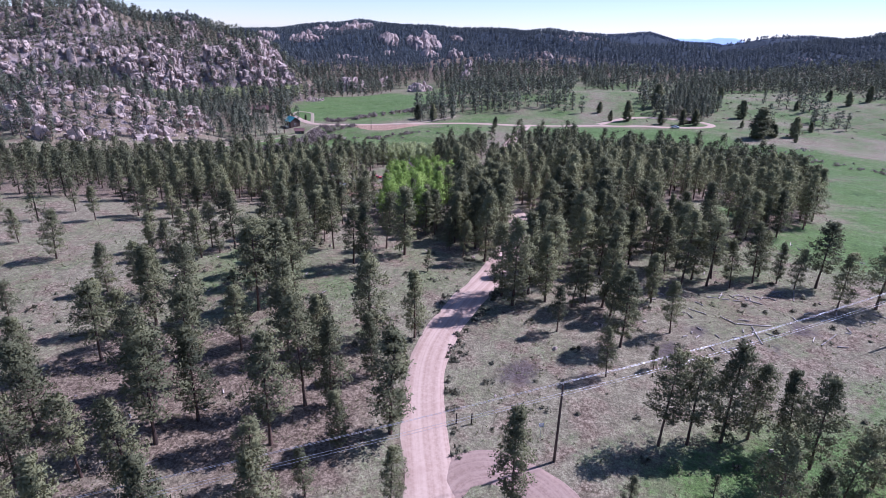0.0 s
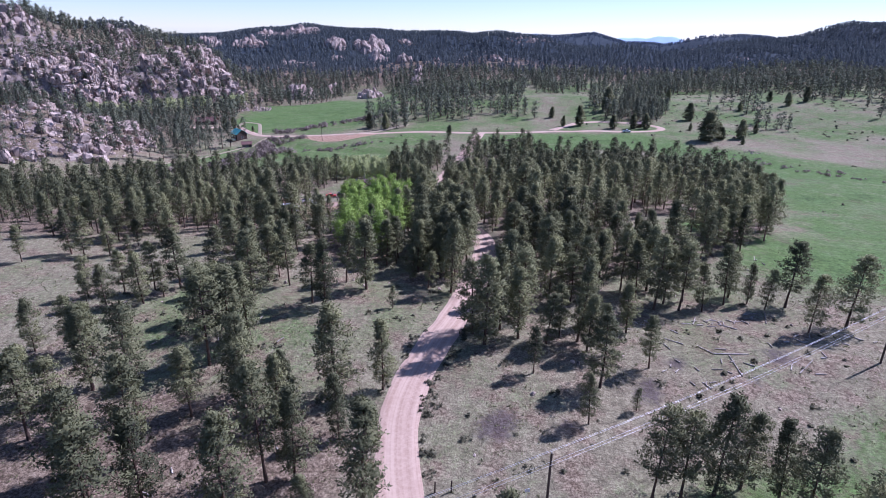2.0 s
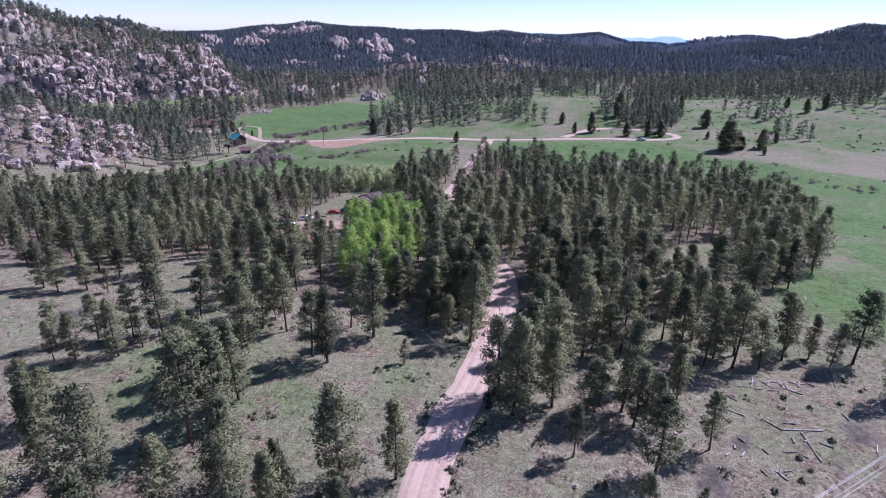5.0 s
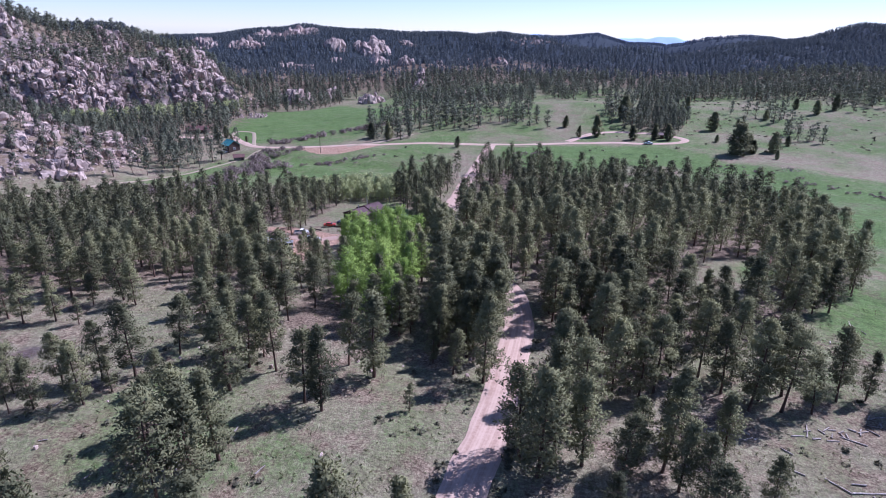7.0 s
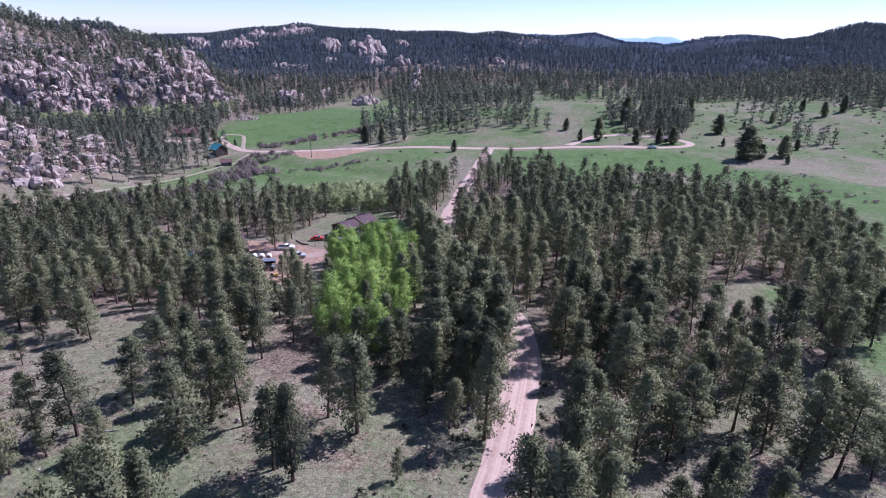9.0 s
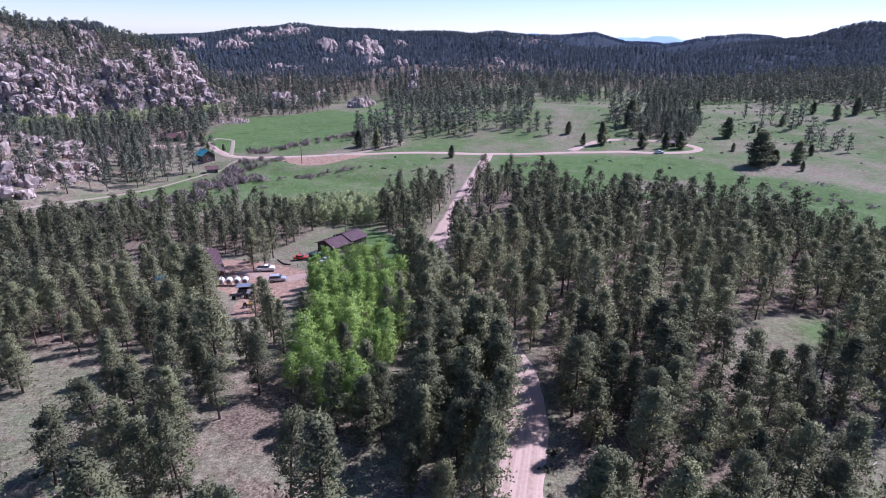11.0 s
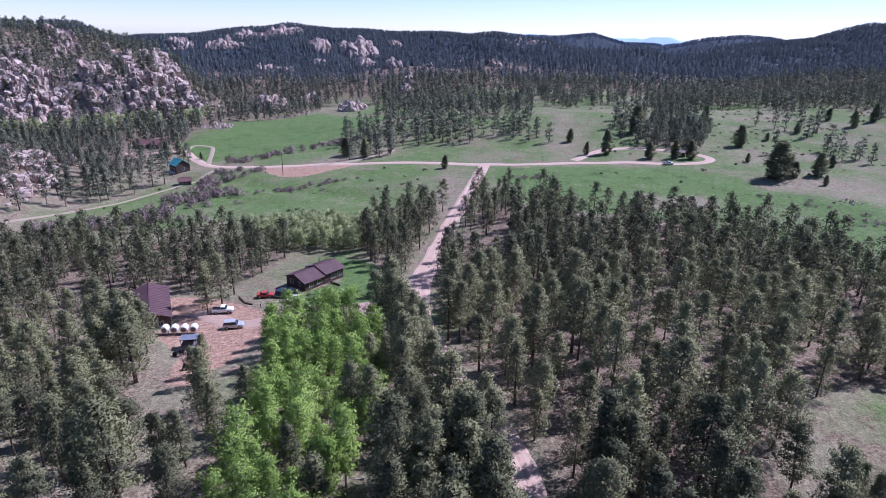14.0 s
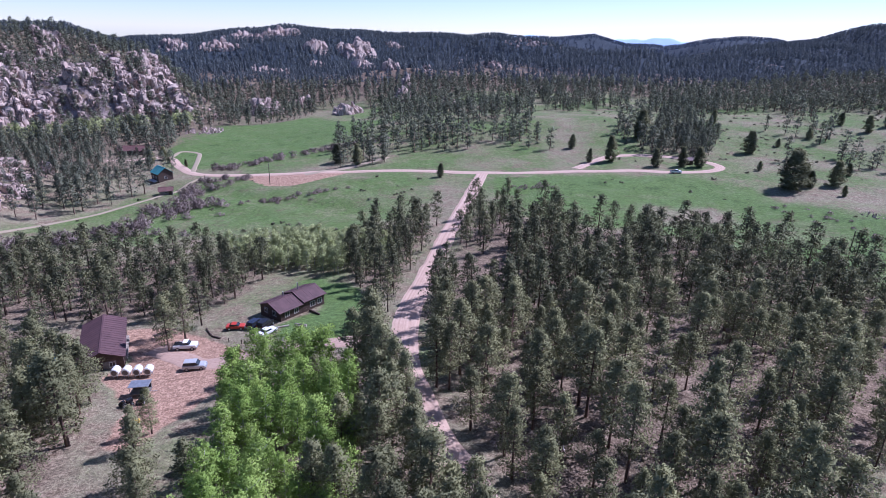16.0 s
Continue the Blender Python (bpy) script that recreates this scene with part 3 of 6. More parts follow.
def land():
    """The ground: one sheet, close-meshed in the valley and coarse towards the horizon."""
    def steps(lo, hi, fine, grow):
        out, s = [hi], fine
        while out[-1] < 4600:
            s *= grow
            out.append(out[-1] + s)
        low, s = [lo], fine
        while low[-1] > -4600:
            s *= grow
            low.append(low[-1] - s)
        return np.array(low[::-1] + list(np.arange(lo + fine, hi, fine)) + out)
    gx, gy = steps(-130, 130, 2.6, 1.04), steps(20, 380, 2.6, 1.04)
    gy = gy[gy > -2500]
    X, Y = np.meshgrid(gx, gy)
    Z = height(X, Y)
    nx, ny = len(gx), len(gy)
    v = np.stack([X, Y, Z], -1).reshape(-1, 3)
    i = (np.arange(ny - 1)[:, None] * nx + np.arange(nx - 1)).ravel()
    f = np.stack([i, i + 1, i + nx + 1, i + nx], -1)
    me = tri_mesh("ground", v, f, [GROUND], smooth=True)
    x, y = v[:, 0], v[:, 1]
    r = np.hypot(x, y - 38)
    lush = 0.30 * np.ones(len(x)) + 0.22 * ramp(270, 380, y) * ramp(-150, -120, x)
    lush = np.maximum(lush, 0.95 * soft_inside(x, y, BIG_MEADOW, 5))
    lush = lush + 0.35 * near_line(x, y, spline([(0, 335), (40, 340), (80, 335), (105, 300), (130, 262), (180, 235)], 3.0), 22)
    lush = np.maximum(lush, 0.62 * soft_inside(x, y, MID_MEADOW, 6))
    lush = np.maximum(lush, 0.76 * soft_inside(x, y, EAST_MEADOW, 9))
    lush = np.maximum(lush, 0.66 * soft_inside(x, y, SOUTH_MEADOW, 5))
    lush = lush - 0.5 * soft_inside(x, y, DRY_PATCH, 4)
    lush = np.maximum(lush, 1.05 * soft_inside(x, y, GREEN_BAND, 5))
    lush = np.maximum(lush, 1.7 * soft_inside(x, y, LAWN, 1.5))
    lush = np.maximum(lush, 0.8 * bump(x, y, 82, 378, 16, 9))
    lush = lush - 0.22 * bump(x, y, 36, 84, 30, 18) + 0.16 * bump(x, y, -28, 94, 22, 9) + 0.15 * bump(x, y, 24, 60, 14, 5)
    lush = np.maximum(lush, 0.60 * bump(x, y, 57, 160, 9, 7)) + 0.5 * bump(x, y, 74, 142, 16, 22)
    litter = np.zeros(len(x))
    for w in WOODS + [GROVE]:
        litter = np.maximum(litter, 0.75 * soft_inside(x, y, w, 4))
    litter = np.maximum(litter, 0.35 * soft_inside(x, y, WOOD_FARWEST, 6))
    litter = np.maximum(litter, 0.40 * bump(x, y, 36, 84, 26, 16))
    litter = np.maximum(litter, 0.9 * ramp(540, 640, r))
    litter = np.maximum(litter, 0.7 * soft_inside(x, y, LOW_ROCKS, 9))
    litter = np.maximum(litter, 0.6 * ramp(-150, -190, x) * ramp(300, 330, y))
    litter = litter * (1 - 0.9 * soft_inside(x, y, LAWN, 2)) * (1 - 0.75 * soft_inside(x, y, GLADE, 3))
    pad = soft_inside(x, y, YARD, 2.0)
    pad = np.maximum(pad, soft_inside(x, y, GRAVEL_LOT, 1.5))
    pad = np.maximum(pad, 0.8 * bump(x, y, 2.6, 56.6, 3.2, 2.6))
    rock = np.maximum(0.45 * soft_inside(x, y, LOW_ROCKS, 9), 0.6 * soft_inside(x, y, CLIFF_FLOOR, 8))
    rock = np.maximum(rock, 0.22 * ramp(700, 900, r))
    ash = np.zeros(len(x))
    for px, py, size in ASH_SPOTS:
        ash = np.maximum(ash, bump(x, y, px, py, size, size * 0.8))
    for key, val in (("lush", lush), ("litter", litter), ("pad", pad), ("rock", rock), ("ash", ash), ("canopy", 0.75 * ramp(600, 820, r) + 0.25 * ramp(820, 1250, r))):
        a = me.attributes.new(key, "FLOAT", "POINT")
        a.data.foreach_set("value", val.astype(np.float32))
    return tagged(new("ground", me), "rolling ground of dry grass, green meadow and pine litter", "ground", kind="structure")


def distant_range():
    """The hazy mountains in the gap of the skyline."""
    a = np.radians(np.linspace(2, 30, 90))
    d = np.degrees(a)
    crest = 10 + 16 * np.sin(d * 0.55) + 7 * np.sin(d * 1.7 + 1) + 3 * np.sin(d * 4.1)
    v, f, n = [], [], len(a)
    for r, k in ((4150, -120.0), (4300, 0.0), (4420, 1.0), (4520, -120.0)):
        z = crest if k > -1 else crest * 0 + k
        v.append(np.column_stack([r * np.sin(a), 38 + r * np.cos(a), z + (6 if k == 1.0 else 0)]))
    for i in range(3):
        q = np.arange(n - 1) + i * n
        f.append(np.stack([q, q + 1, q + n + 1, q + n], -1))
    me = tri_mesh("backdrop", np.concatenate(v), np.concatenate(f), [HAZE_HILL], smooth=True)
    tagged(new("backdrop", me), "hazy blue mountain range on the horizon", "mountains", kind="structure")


def roadway(name, line, width, material, label, category="road", lift=0.07, seed=1):
    """A road: a low crowned band on the ground with ragged edges."""
    n = len(line)
    d = np.gradient(line, axis=0)
    d /= np.linalg.norm(d, axis=1)[:, None]
    side = np.stack([d[:, 1], -d[:, 0]], -1)
    along = np.concatenate([[0], np.cumsum(np.hypot(*np.diff(line, axis=0).T))])
    cols = np.array([-1.0, -0.94, -0.6, -0.3, 0.0, 0.3, 0.6, 0.94, 1.0])
    rise = np.array([-0.35, 0.35, 0.75, 0.95, 1.15, 0.95, 0.75, 0.35, -0.35])
    v, at, al = [], [], []
    for c, h in zip(cols, rise):
        wob = 1 + (0.10 * value_noise(along, along * 0 + 7 * np.sign(c), 5.0, seed) + 0.05 * value_noise(along, along * 0 + 3 * np.sign(c), 1.6, seed + 1)) * abs(c) ** 8
        p = line + side * (c * width / 2 * wob)[:, None]
        z = height(p[:, 0], p[:, 1]) + lift * h + 0.02
        v.append(np.column_stack([p, z]))
        at.append(np.full(n, c))
        al.append(along)
    v, at, al = np.concatenate(v), np.concatenate(at), np.concatenate(al)
    f = []
    for c in range(len(cols) - 1):
        i = np.arange(n - 1) + c * n
        f.append(np.stack([i, i + n, i + n + 1, i + 1], -1))
    me = tri_mesh(name, v, np.concatenate(f)[:, ::-1], [material], smooth=True)
    for key, val in (("across", at), ("along", al)):
        a = me.attributes.new(key, "FLOAT", "POINT")
        a.data.foreach_set("value", val.astype(np.float32))
    return tagged(new(name, me), label, category, kind="structure")


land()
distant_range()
roadway("road", MAIN_ROAD, 5.4, ROAD, "pale pink gravel road with wheel tracks winding through pines", seed=2)
roadway("valley_road", VALLEY_ROAD, 4.6, ROAD, "pale gravel road along the valley meadow", seed=3, lift=0.12)
roadway("west_loop_road", WEST_LOOP, 2.4, TRACK, "narrow dirt loop beside the green meadow", seed=4, lift=0.13)
roadway("west_track", WEST_TRACK, 2.0, TRACK, "faint dirt track at the foot of the rocks", seed=5, lift=0.12)
roadway("spur_road", SPUR_ROAD, 4.0, TRACK, "short dirt spur leaving the valley road", seed=6, lift=0.14)
roadway("driveway", DRIVE, 5.0, DRIVE_DIRT, "packed reddish dirt driveway branching off the gravel road", "driveway", seed=7, lift=0.04)
roadway("lodge_driveway", LODGE_DRIVE, 4.6, YARD_DIRT, "pink gravel driveway to the lodge yard", "driveway", seed=8, lift=0.08)


# ---- trees ----
def tube(path, radii, sides):
    """Vertices and triangles of a tapered tube along a path."""
    path, radii = np.asarray(path, float), np.asarray(radii, float)
    d = np.gradient(path, axis=0)
    d /= np.linalg.norm(d, axis=1)[:, None]
    ref = np.where(np.abs(d[:, 2:3]) > 0.8, [[1.0, 0, 0]], [[0, 0, 1.0]])
    u = np.cross(d, ref)
    u /= np.linalg.norm(u, axis=1)[:, None]
    w = np.cross(d, u)
    a = np.arange(sides) * 2 * math.pi / sides
    v = path[:, None, :] + radii[:, None, None] * (np.cos(a)[None, :, None] * u[:, None, :] + np.sin(a)[None, :, None] * w[:, None, :])
    f = []
    for i in range(len(path) - 1):
        for k in range(sides):
            p, q = i * sides + k, i * sides + (k + 1) % sides
            f += [(p, q, q + sides), (p, q + sides, p + sides)]
    return v.reshape(-1, 3), np.array(f)


def join(parts):
    v, f, n = [], [], 0
    for a, b in parts:
        v.append(a)
        f.append(b + n)
        n += len(a)
    return np.concatenate(v), np.concatenate(f)


def tufts(rng, at, count, length, width, lift, puff=0.0):
    """Sprays of pointed blades round each of the points at."""
    n = len(at) * count
    c = np.repeat(at, count, axis=0) + rng.normal(0, 1, (n, 3)) * [puff, puff, 0.7 * puff]
    d = rng.normal(size=(n, 3))
    d[:, 2] = d[:, 2] * 0.8 + lift
    d /= np.linalg.norm(d, axis=1)[:, None]
    s = np.cross(d, rng.normal(size=(n, 3)))
    s /= np.linalg.norm(s, axis=1)[:, None]
    le = length * rng.uniform(0.6, 1.25, (n, 1))
    wi = width * rng.uniform(0.7, 1.3, (n, 1))
    root = c - d * le * 0.25
    v = np.stack([root + s * wi * 0.35, c + d * le * 0.45 + s * wi * 0.55, c + d * le], 1)
    v[:, 0] -= s * wi * 0.7
    v[:, 1] = c + d * le * 0.35 + s * wi * 0.6
    # each spray takes the light as a part of its puff and of the whole crown
    hub = np.repeat(at, count, axis=0)
    axis = hub * [1, 1, 0] / (np.linalg.norm(hub[:, :2], axis=1) + 0.4)[:, None]
    off = v.mean(axis=1) - hub
    off /= np.linalg.norm(off, axis=1)[:, None] + 0.05
    up = 0.62 * off + 0.85 * axis + [0, 0, 0.45] + rng.normal(0, 0.10, (n, 3))
    up /= np.linalg.norm(up, axis=1)[:, None]
    face = np.cross(v[:, 1] - v[:, 0], v[:, 2] - v[:, 0])
    back = (face * up).sum(axis=1) < 0
    v[back] = v[back][:, [0, 2, 1]]
    return v.reshape(-1, 3), np.arange(3 * n).reshape(-1, 3), np.repeat(up, 3, axis=0)


def pine_model(seed, tall=11.0, spread=2.1, bare=0.30, limbs=40, per_limb=6, blades=11, length=0.46, width=0.22, sides=5, cone=0.55, rings=7, limb_wood=True, puff=0.24):
    """A pine: bent tapered trunk with limbs in loose whorls, and puffs of needles along the outer limbs."""
    rng = np.random.default_rng(seed)
    zs = np.linspace(0, 1, rings)
    bend = np.cumsum(rng.normal(0, 0.10, (rings, 2)), axis=0) * zs[:, None]
    spine = np.column_stack([bend, zs * tall - 0.25])
    radius = np.interp(zs, [0, 0.06, 1], [0.23, 0.16, 0.03])
    wood = [tube(spine, radius, sides)]
    at = []
    lean = rng.uniform(0, 6.28)
    for k in range(limbs):
        h = bare + (0.985 - bare) * ((k + rng.uniform()) / limbs) ** 0.90
        u = (h - bare) / (1 - bare)
        reach = spread * (0.40 + 0.60 * min(1, u / 0.25)) * (1 - u) ** cone * rng.uniform(0.5, 1.2) + 0.15
        a = k * 2.4 + rng.normal(0, 0.45)
        reach *= 1 + 0.25 * math.cos(a - lean)
        base = np.array([np.interp(h, zs, spine[:, i]) for i in range(3)])
        rise = rng.uniform(-0.25, 0.15) + 0.55 * u
        out, across = np.array([math.cos(a), math.sin(a), rise]), np.array([-math.sin(a), math.cos(a), 0])
        tip = base + reach * out
        midp = (base + tip) / 2 + [0, 0, -0.08 * reach]
        if limb_wood and reach > 0.7:
            wood.append(tube([base, midp, tip], [0.045, 0.03, 0.01], 3))
        # each limb ends in a flat fan of puffs
        for j in range(per_limb):
            w = 1.0 - 0.62 * (j / per_limb) ** 1.1 + rng.normal(0, 0.04)
            side = (0, 1, -1)[j % 3] * 0.30 * reach * (1.15 - abs(w - 0.7))
            at.append(base + (tip - base) * w + across * side + rng.normal(0, 0.10, 3))
    for k in range(4 if limb_wood else 1):
        at.append(spine[-1] + [0, 0, 0.05 - 0.28 * k] + rng.normal(0, 0.10, 3))
    # a few dead stubs below the crown
    for _ in range(3 if limb_wood else 0):
        h = rng.uniform(0.4, 1.0) * bare
        base = np.array([np.interp(h, zs, spine[:, i]) for i in range(3)])
        a = rng.uniform(0, 6.28)
        wood.append(tube([base, base + np.array([math.cos(a), math.sin(a), 0.1]) * 0.5, base + np.array([math.cos(a), math.sin(a), 0.1]) * 0.95], [0.035, 0.025, 0.01], 3))
    at = np.array(at)
    return join(wood), tufts(rng, at, blades, length, width, 0.35, puff)


def aspen_model(seed, tall=8.5, spread=2.0, leaves=8, limbs=34, per_limb=7, size=0.30, limb_wood=True):
    rng = np.random.default_rng(seed)
    zs = np.linspace(0, 1, 7)
    bend = np.cumsum(rng.normal(0, 0.12, (7, 2)), axis=0) * zs[:, None]
    spine = np.column_stack([bend, zs * tall - 0.2])
    wood = [tube(spine, np.interp(zs, [0, 1], [0.12, 0.02]), 6)]
    at = []
    for k in range(limbs):
        h = 0.2 + 0.8 * (k + rng.uniform()) / limbs
        reach = spread * (0.5 + 0.5 * math.sin(min(1, h * 1.05) * math.pi)) * rng.uniform(0.5, 1.15)
        a = k * 2.4 + rng.normal(0, 0.6)
        base = np.array([np.interp(h, zs, spine[:, i]) for i in range(3)])
        tip = base + reach * np.array([math.cos(a), math.sin(a), 0.55])
        if limb_wood and k % 2 == 0:
            wood.append(tube([base, (base + tip) / 2, tip], [0.035, 0.022, 0.008], 3))
        for j in range(per_limb):
            at.append(base + (tip - base) * rng.uniform(0.3, 1.05) + rng.normal(0, 0.30, 3))
    return join(wood), tufts(rng, np.array(at), leaves, size * 1.2, size, 0.3, 0.16)


def tier_model(seed, tall=11.0, spread=2.1, tiers=7, sprays=8, low=0.1, trunk=True, blunt=0.6):
    """A conifer seen from afar: ragged tiers of drooping sprays round a thin trunk."""
    rng = np.random.default_rng(seed)
    tris = []
    for i in range(tiers):
        u = (i + rng.uniform(-0.25, 0.25)) / tiers
        z = tall * (low + (1 - low) * max(0, u))
        r = spread * (1 - max(0, u)) ** blunt * rng.uniform(0.7, 1.25) + 0.2
        rise = tall / tiers * rng.uniform(1.0, 1.5)
        for k in range(sprays):
            a = 2 * math.pi * (k + rng.uniform(-0.3, 0.3)) / sprays + i
            w = math.pi / sprays * rng.uniform(0.5, 1.0)
            reach = r * rng.uniform(0.55, 1.2)
            drop = rng.uniform(-0.35, 0.35) * reach
            tris.append(((0.1 * math.cos(a), 0.1 * math.sin(a), min(z + rise * rng.uniform(0.4, 1.1), tall)),
                         (reach * math.cos(a - w), reach * math.sin(a - w), z - drop), (reach * 0.9 * math.cos(a + w), reach * 0.9 * math.sin(a + w), z - drop * rng.uniform(0.2, 1.0))))
    v = np.array(tris).reshape(-1, 3)
    wood = tube([[0, 0, -0.3], [0, 0, tall * 0.5]], [0.17, 0.06], 3) if trunk else (np.array([[0, 0, -0.3], [0.1, 0, -0.3], [0, 0.1, 0.5]]), np.array([[0, 1, 2]]))
    up = v * [1, 1, 0] / (np.linalg.norm(v[:, :2], axis=1) + 0.3)[:, None] + [0, 0, 0.5]
    up /= np.linalg.norm(up, axis=1)[:, None]
    face = np.cross(v[1::3] - v[::3], v[2::3] - v[::3])
    back = (face * (up[::3] + up[1::3] + up[2::3])).sum(axis=1) < 0
    order = np.arange(len(v)).reshape(-1, 3)
    order[back] = order[back][:, [0, 2, 1]]
    return wood, (v, order, up)


def shrub_model(seed, r=1.0, h=1.0, stems=26, blades=6, length=0.35, width=0.12):
    rng = np.random.default_rng(seed)
    at, wood = [], []
    for k in range(stems):
        a, d = rng.uniform(0, 6.28), r * math.sqrt(rng.uniform())
        top = np.array([math.cos(a) * d, math.sin(a) * d, h * (1 - 0.6 * (d / r) ** 2) * rng.uniform(0.5, 1.0)])
        if k % 3 == 0:
            wood.append(tube([[0.2 * top[0], 0.2 * top[1], -0.1], top * [0.7, 0.7, 0.5], top], [0.03, 0.02, 0.008], 3))
        at += [top, top * rng.uniform(0.5, 0.9)]
    return join(wood), tufts(rng, np.array(at), blades, length, width, 0.6)


def tube_normals(v):
    """Normals of trunks and stems: straight out from the plant's axis."""
    out = v * [1, 1, 0] + [1e-4, 0, 0.02]
    return out / np.linalg.norm(out, axis=1)[:, None]


def crown_mesh(c, material):
    return tri_mesh("crown", c[0], c[1], [material], normals=c[2])


def scatter(name, models, place, mats, label, category, group=""):
    """Many plants as one object of stuff. place: rows of x, y, z, scale, turn, model."""
    V, F, I, N, n = [], [], [], [], 0
    place = np.asarray(place, float)
    for k, ((wv, wf), (cv, cf, cn)) in enumerate(models):
        rows = place[place[:, 5] == k]
        if not len(rows):
            continue
        v0 = np.concatenate([wv, cv])
        f0 = np.concatenate([wf, cf + len(wv)])
        idx = np.concatenate([np.zeros(len(wf), int), np.ones(len(cf), int)])
        c, s = np.cos(rows[:, 4])[:, None], np.sin(rows[:, 4])[:, None]
        sc = rows[:, 3][:, None]
        wide = sc * (0.9 + 0.25 * lattice(rows[:, 0], rows[:, 1], 4))[:, None]
        x = wide * (c * v0[:, 0] - s * v0[:, 1]) + rows[:, 0][:, None]
        y = wide * (s * v0[:, 0] + c * v0[:, 1]) + rows[:, 1][:, None]
        z = sc * v0[:, 2] + rows[:, 2][:, None]
        V.append(np.stack([x, y, z], -1).reshape(-1, 3))
        side = np.concatenate([tube_normals(wv), cn])
        N.append(np.stack([c * side[:, 0] - s * side[:, 1], s * side[:, 0] + c * side[:, 1], np.broadcast_to(side[:, 2], x.shape)], -1).reshape(-1, 3))
        F.append((f0[None] + (np.arange(len(rows)) * len(v0))[:, None, None]).reshape(-1, 3) + n)
        I.append(np.tile(idx, len(rows)))
        n += len(rows) * len(v0)
    me = tri_mesh(name, np.concatenate(V), np.concatenate(F), mats, np.concatenate(I), normals=np.concatenate(N))
    return tagged(new(name, me), label, category, group, "stuff")


class Planting:
    """Keeps trees apart, and off the roads and buildings."""
    def __init__(self):
        self.cells, self.rows = {}, []

    def near(self, x, y, gap):
        k = int(gap // 8) + 1
        cx, cy = int(x // 8), int(y // 8)
        for i in range(cx - k, cx + k + 1):
            for j in range(cy - k, cy + k + 1):
                for px, py in self.cells.get((i, j), ()):
                    if (px - x) ** 2 + (py - y) ** 2 < gap * gap:
                        return True
        return False

    def add(self, x, y, tall):
        self.cells.setdefault((int(x // 8), int(y // 8)), []).append((x, y))
        self.rows.append((x, y, tall))

    def fill(self, rng, poly, gap, low, high, tries, keep_off=None):
        p = np.array(poly)
        xs = rng.uniform(p[:, 0].min(), p[:, 0].max(), tries)
        ys = rng.uniform(p[:, 1].min(), p[:, 1].max(), tries)
        ok = inside(xs, ys, poly)
        if keep_off is not None:
            ok &= ~keep_off(xs, ys)
        for x, y in zip(xs[ok], ys[ok]):
            if not self.near(x, y, gap * rng.uniform(0.5, 1.35)):
                self.add(x, y, rng.uniform(low, high))


def built_over(x, y, verge=5.0):
    off = near_line(x, y, MAIN_ROAD, verge) > 0
    off |= near_line(x, y, LODGE_DRIVE, 4.5) > 0
    off |= near_line(x, y, DRIVE, 4.0) > 0
    off |= near_line(x, y, VALLEY_ROAD, 5.0) > 0
    off |= inside(x, y, YARD) | inside(x, y, LAWN)
    off |= ((x + 40) / 9) ** 2 + ((y - 213.5) / 9) ** 2 < 1
    off |= ((x + 70) / 8) ** 2 + ((y - 193) / 10) ** 2 < 1
    for gap in (GLADE, BELOW_YARD, PINE_GAP, SUNNY_GAP, ROADSIDE_GAP, GRASS_PATH):
        off |= inside(x, y, gap)
    return off


# single trees of the open ground: place and height
SOUTH_PINES = [(-42.5, 44.1, 10.3), (-30.0, 45.3, 11.6), (-13.3, 48.6, 5.7), (-19.4, 49.1, 8.3), (-4.5, 49.2, 7.0), (-46.3, 51.1, 12.1),
    (7.6, 51.2, 12.2), (19.1, 53.4, 4.2), (-20.0, 55.0, 13.8), (28.2, 56.6, 3.0), (-35.5, 56.6, 13.9), (-30.1, 57.0, 12.3),
    (-7.2, 59.5, 13.6), (45.2, 61.0, 11.9), (-18.8, 62.2, 14.8), (-15.7, 62.8, 12.6), (39.8, 63.0, 12.3), (23.7, 63.3, 12.3),
    (27.0, 64.1, 11.0), (37.7, 64.9, 10.8), (31.0, 65.3, 13.1), (-49.9, 65.9, 11.8), (34.3, 66.6, 10.6), (-49.5, 70.2, 8.6),
    (-39.0, 70.9, 15.5), (-20.4, 71.2, 10.2), (-24.7, 71.2, 11.4), (-69.5, 71.4, 7.0), (-32.2, 71.8, 9.8)]
CLEARING_PINES = [(-54.4, 72.3, 8.5), (18.7, 75.4, 7.5), (-20.7, 75.4, 8.1), (-14.6, 78.1, 13.7), (25.4, 78.7, 3.6), (-8.7, 79.6, 10.8),
    (-35.0, 82.9, 15.3), (21.3, 83.1, 11.2), (-53.3, 83.5, 8.7), (-62.6, 83.6, 8.6), (-56.8, 84.3, 9.0), (12.2, 85.3, 7.5),
    (-32.9, 86.4, 14.2), (29.2, 88.4, 8.6), (-43.1, 90.1, 3.0), (-32.3, 91.3, 12.6), (5.0, 92.3, 15.3), (-37.7, 92.5, 11.2),
    (14.6, 93.2, 8.9), (19.5, 94.3, 14.0), (10.3, 94.4, 11.9), (-42.9, 94.5, 8.5), (3.0, 95.3, 12.5), (16.8, 95.3, 9.4),
    (7.4, 97.0, 14.5), (-60.5, 97.9, 7.7), (27.9, 98.3, 8.7), (21.3, 99.5, 9.7), (-54.7, 99.5, 9.6)]
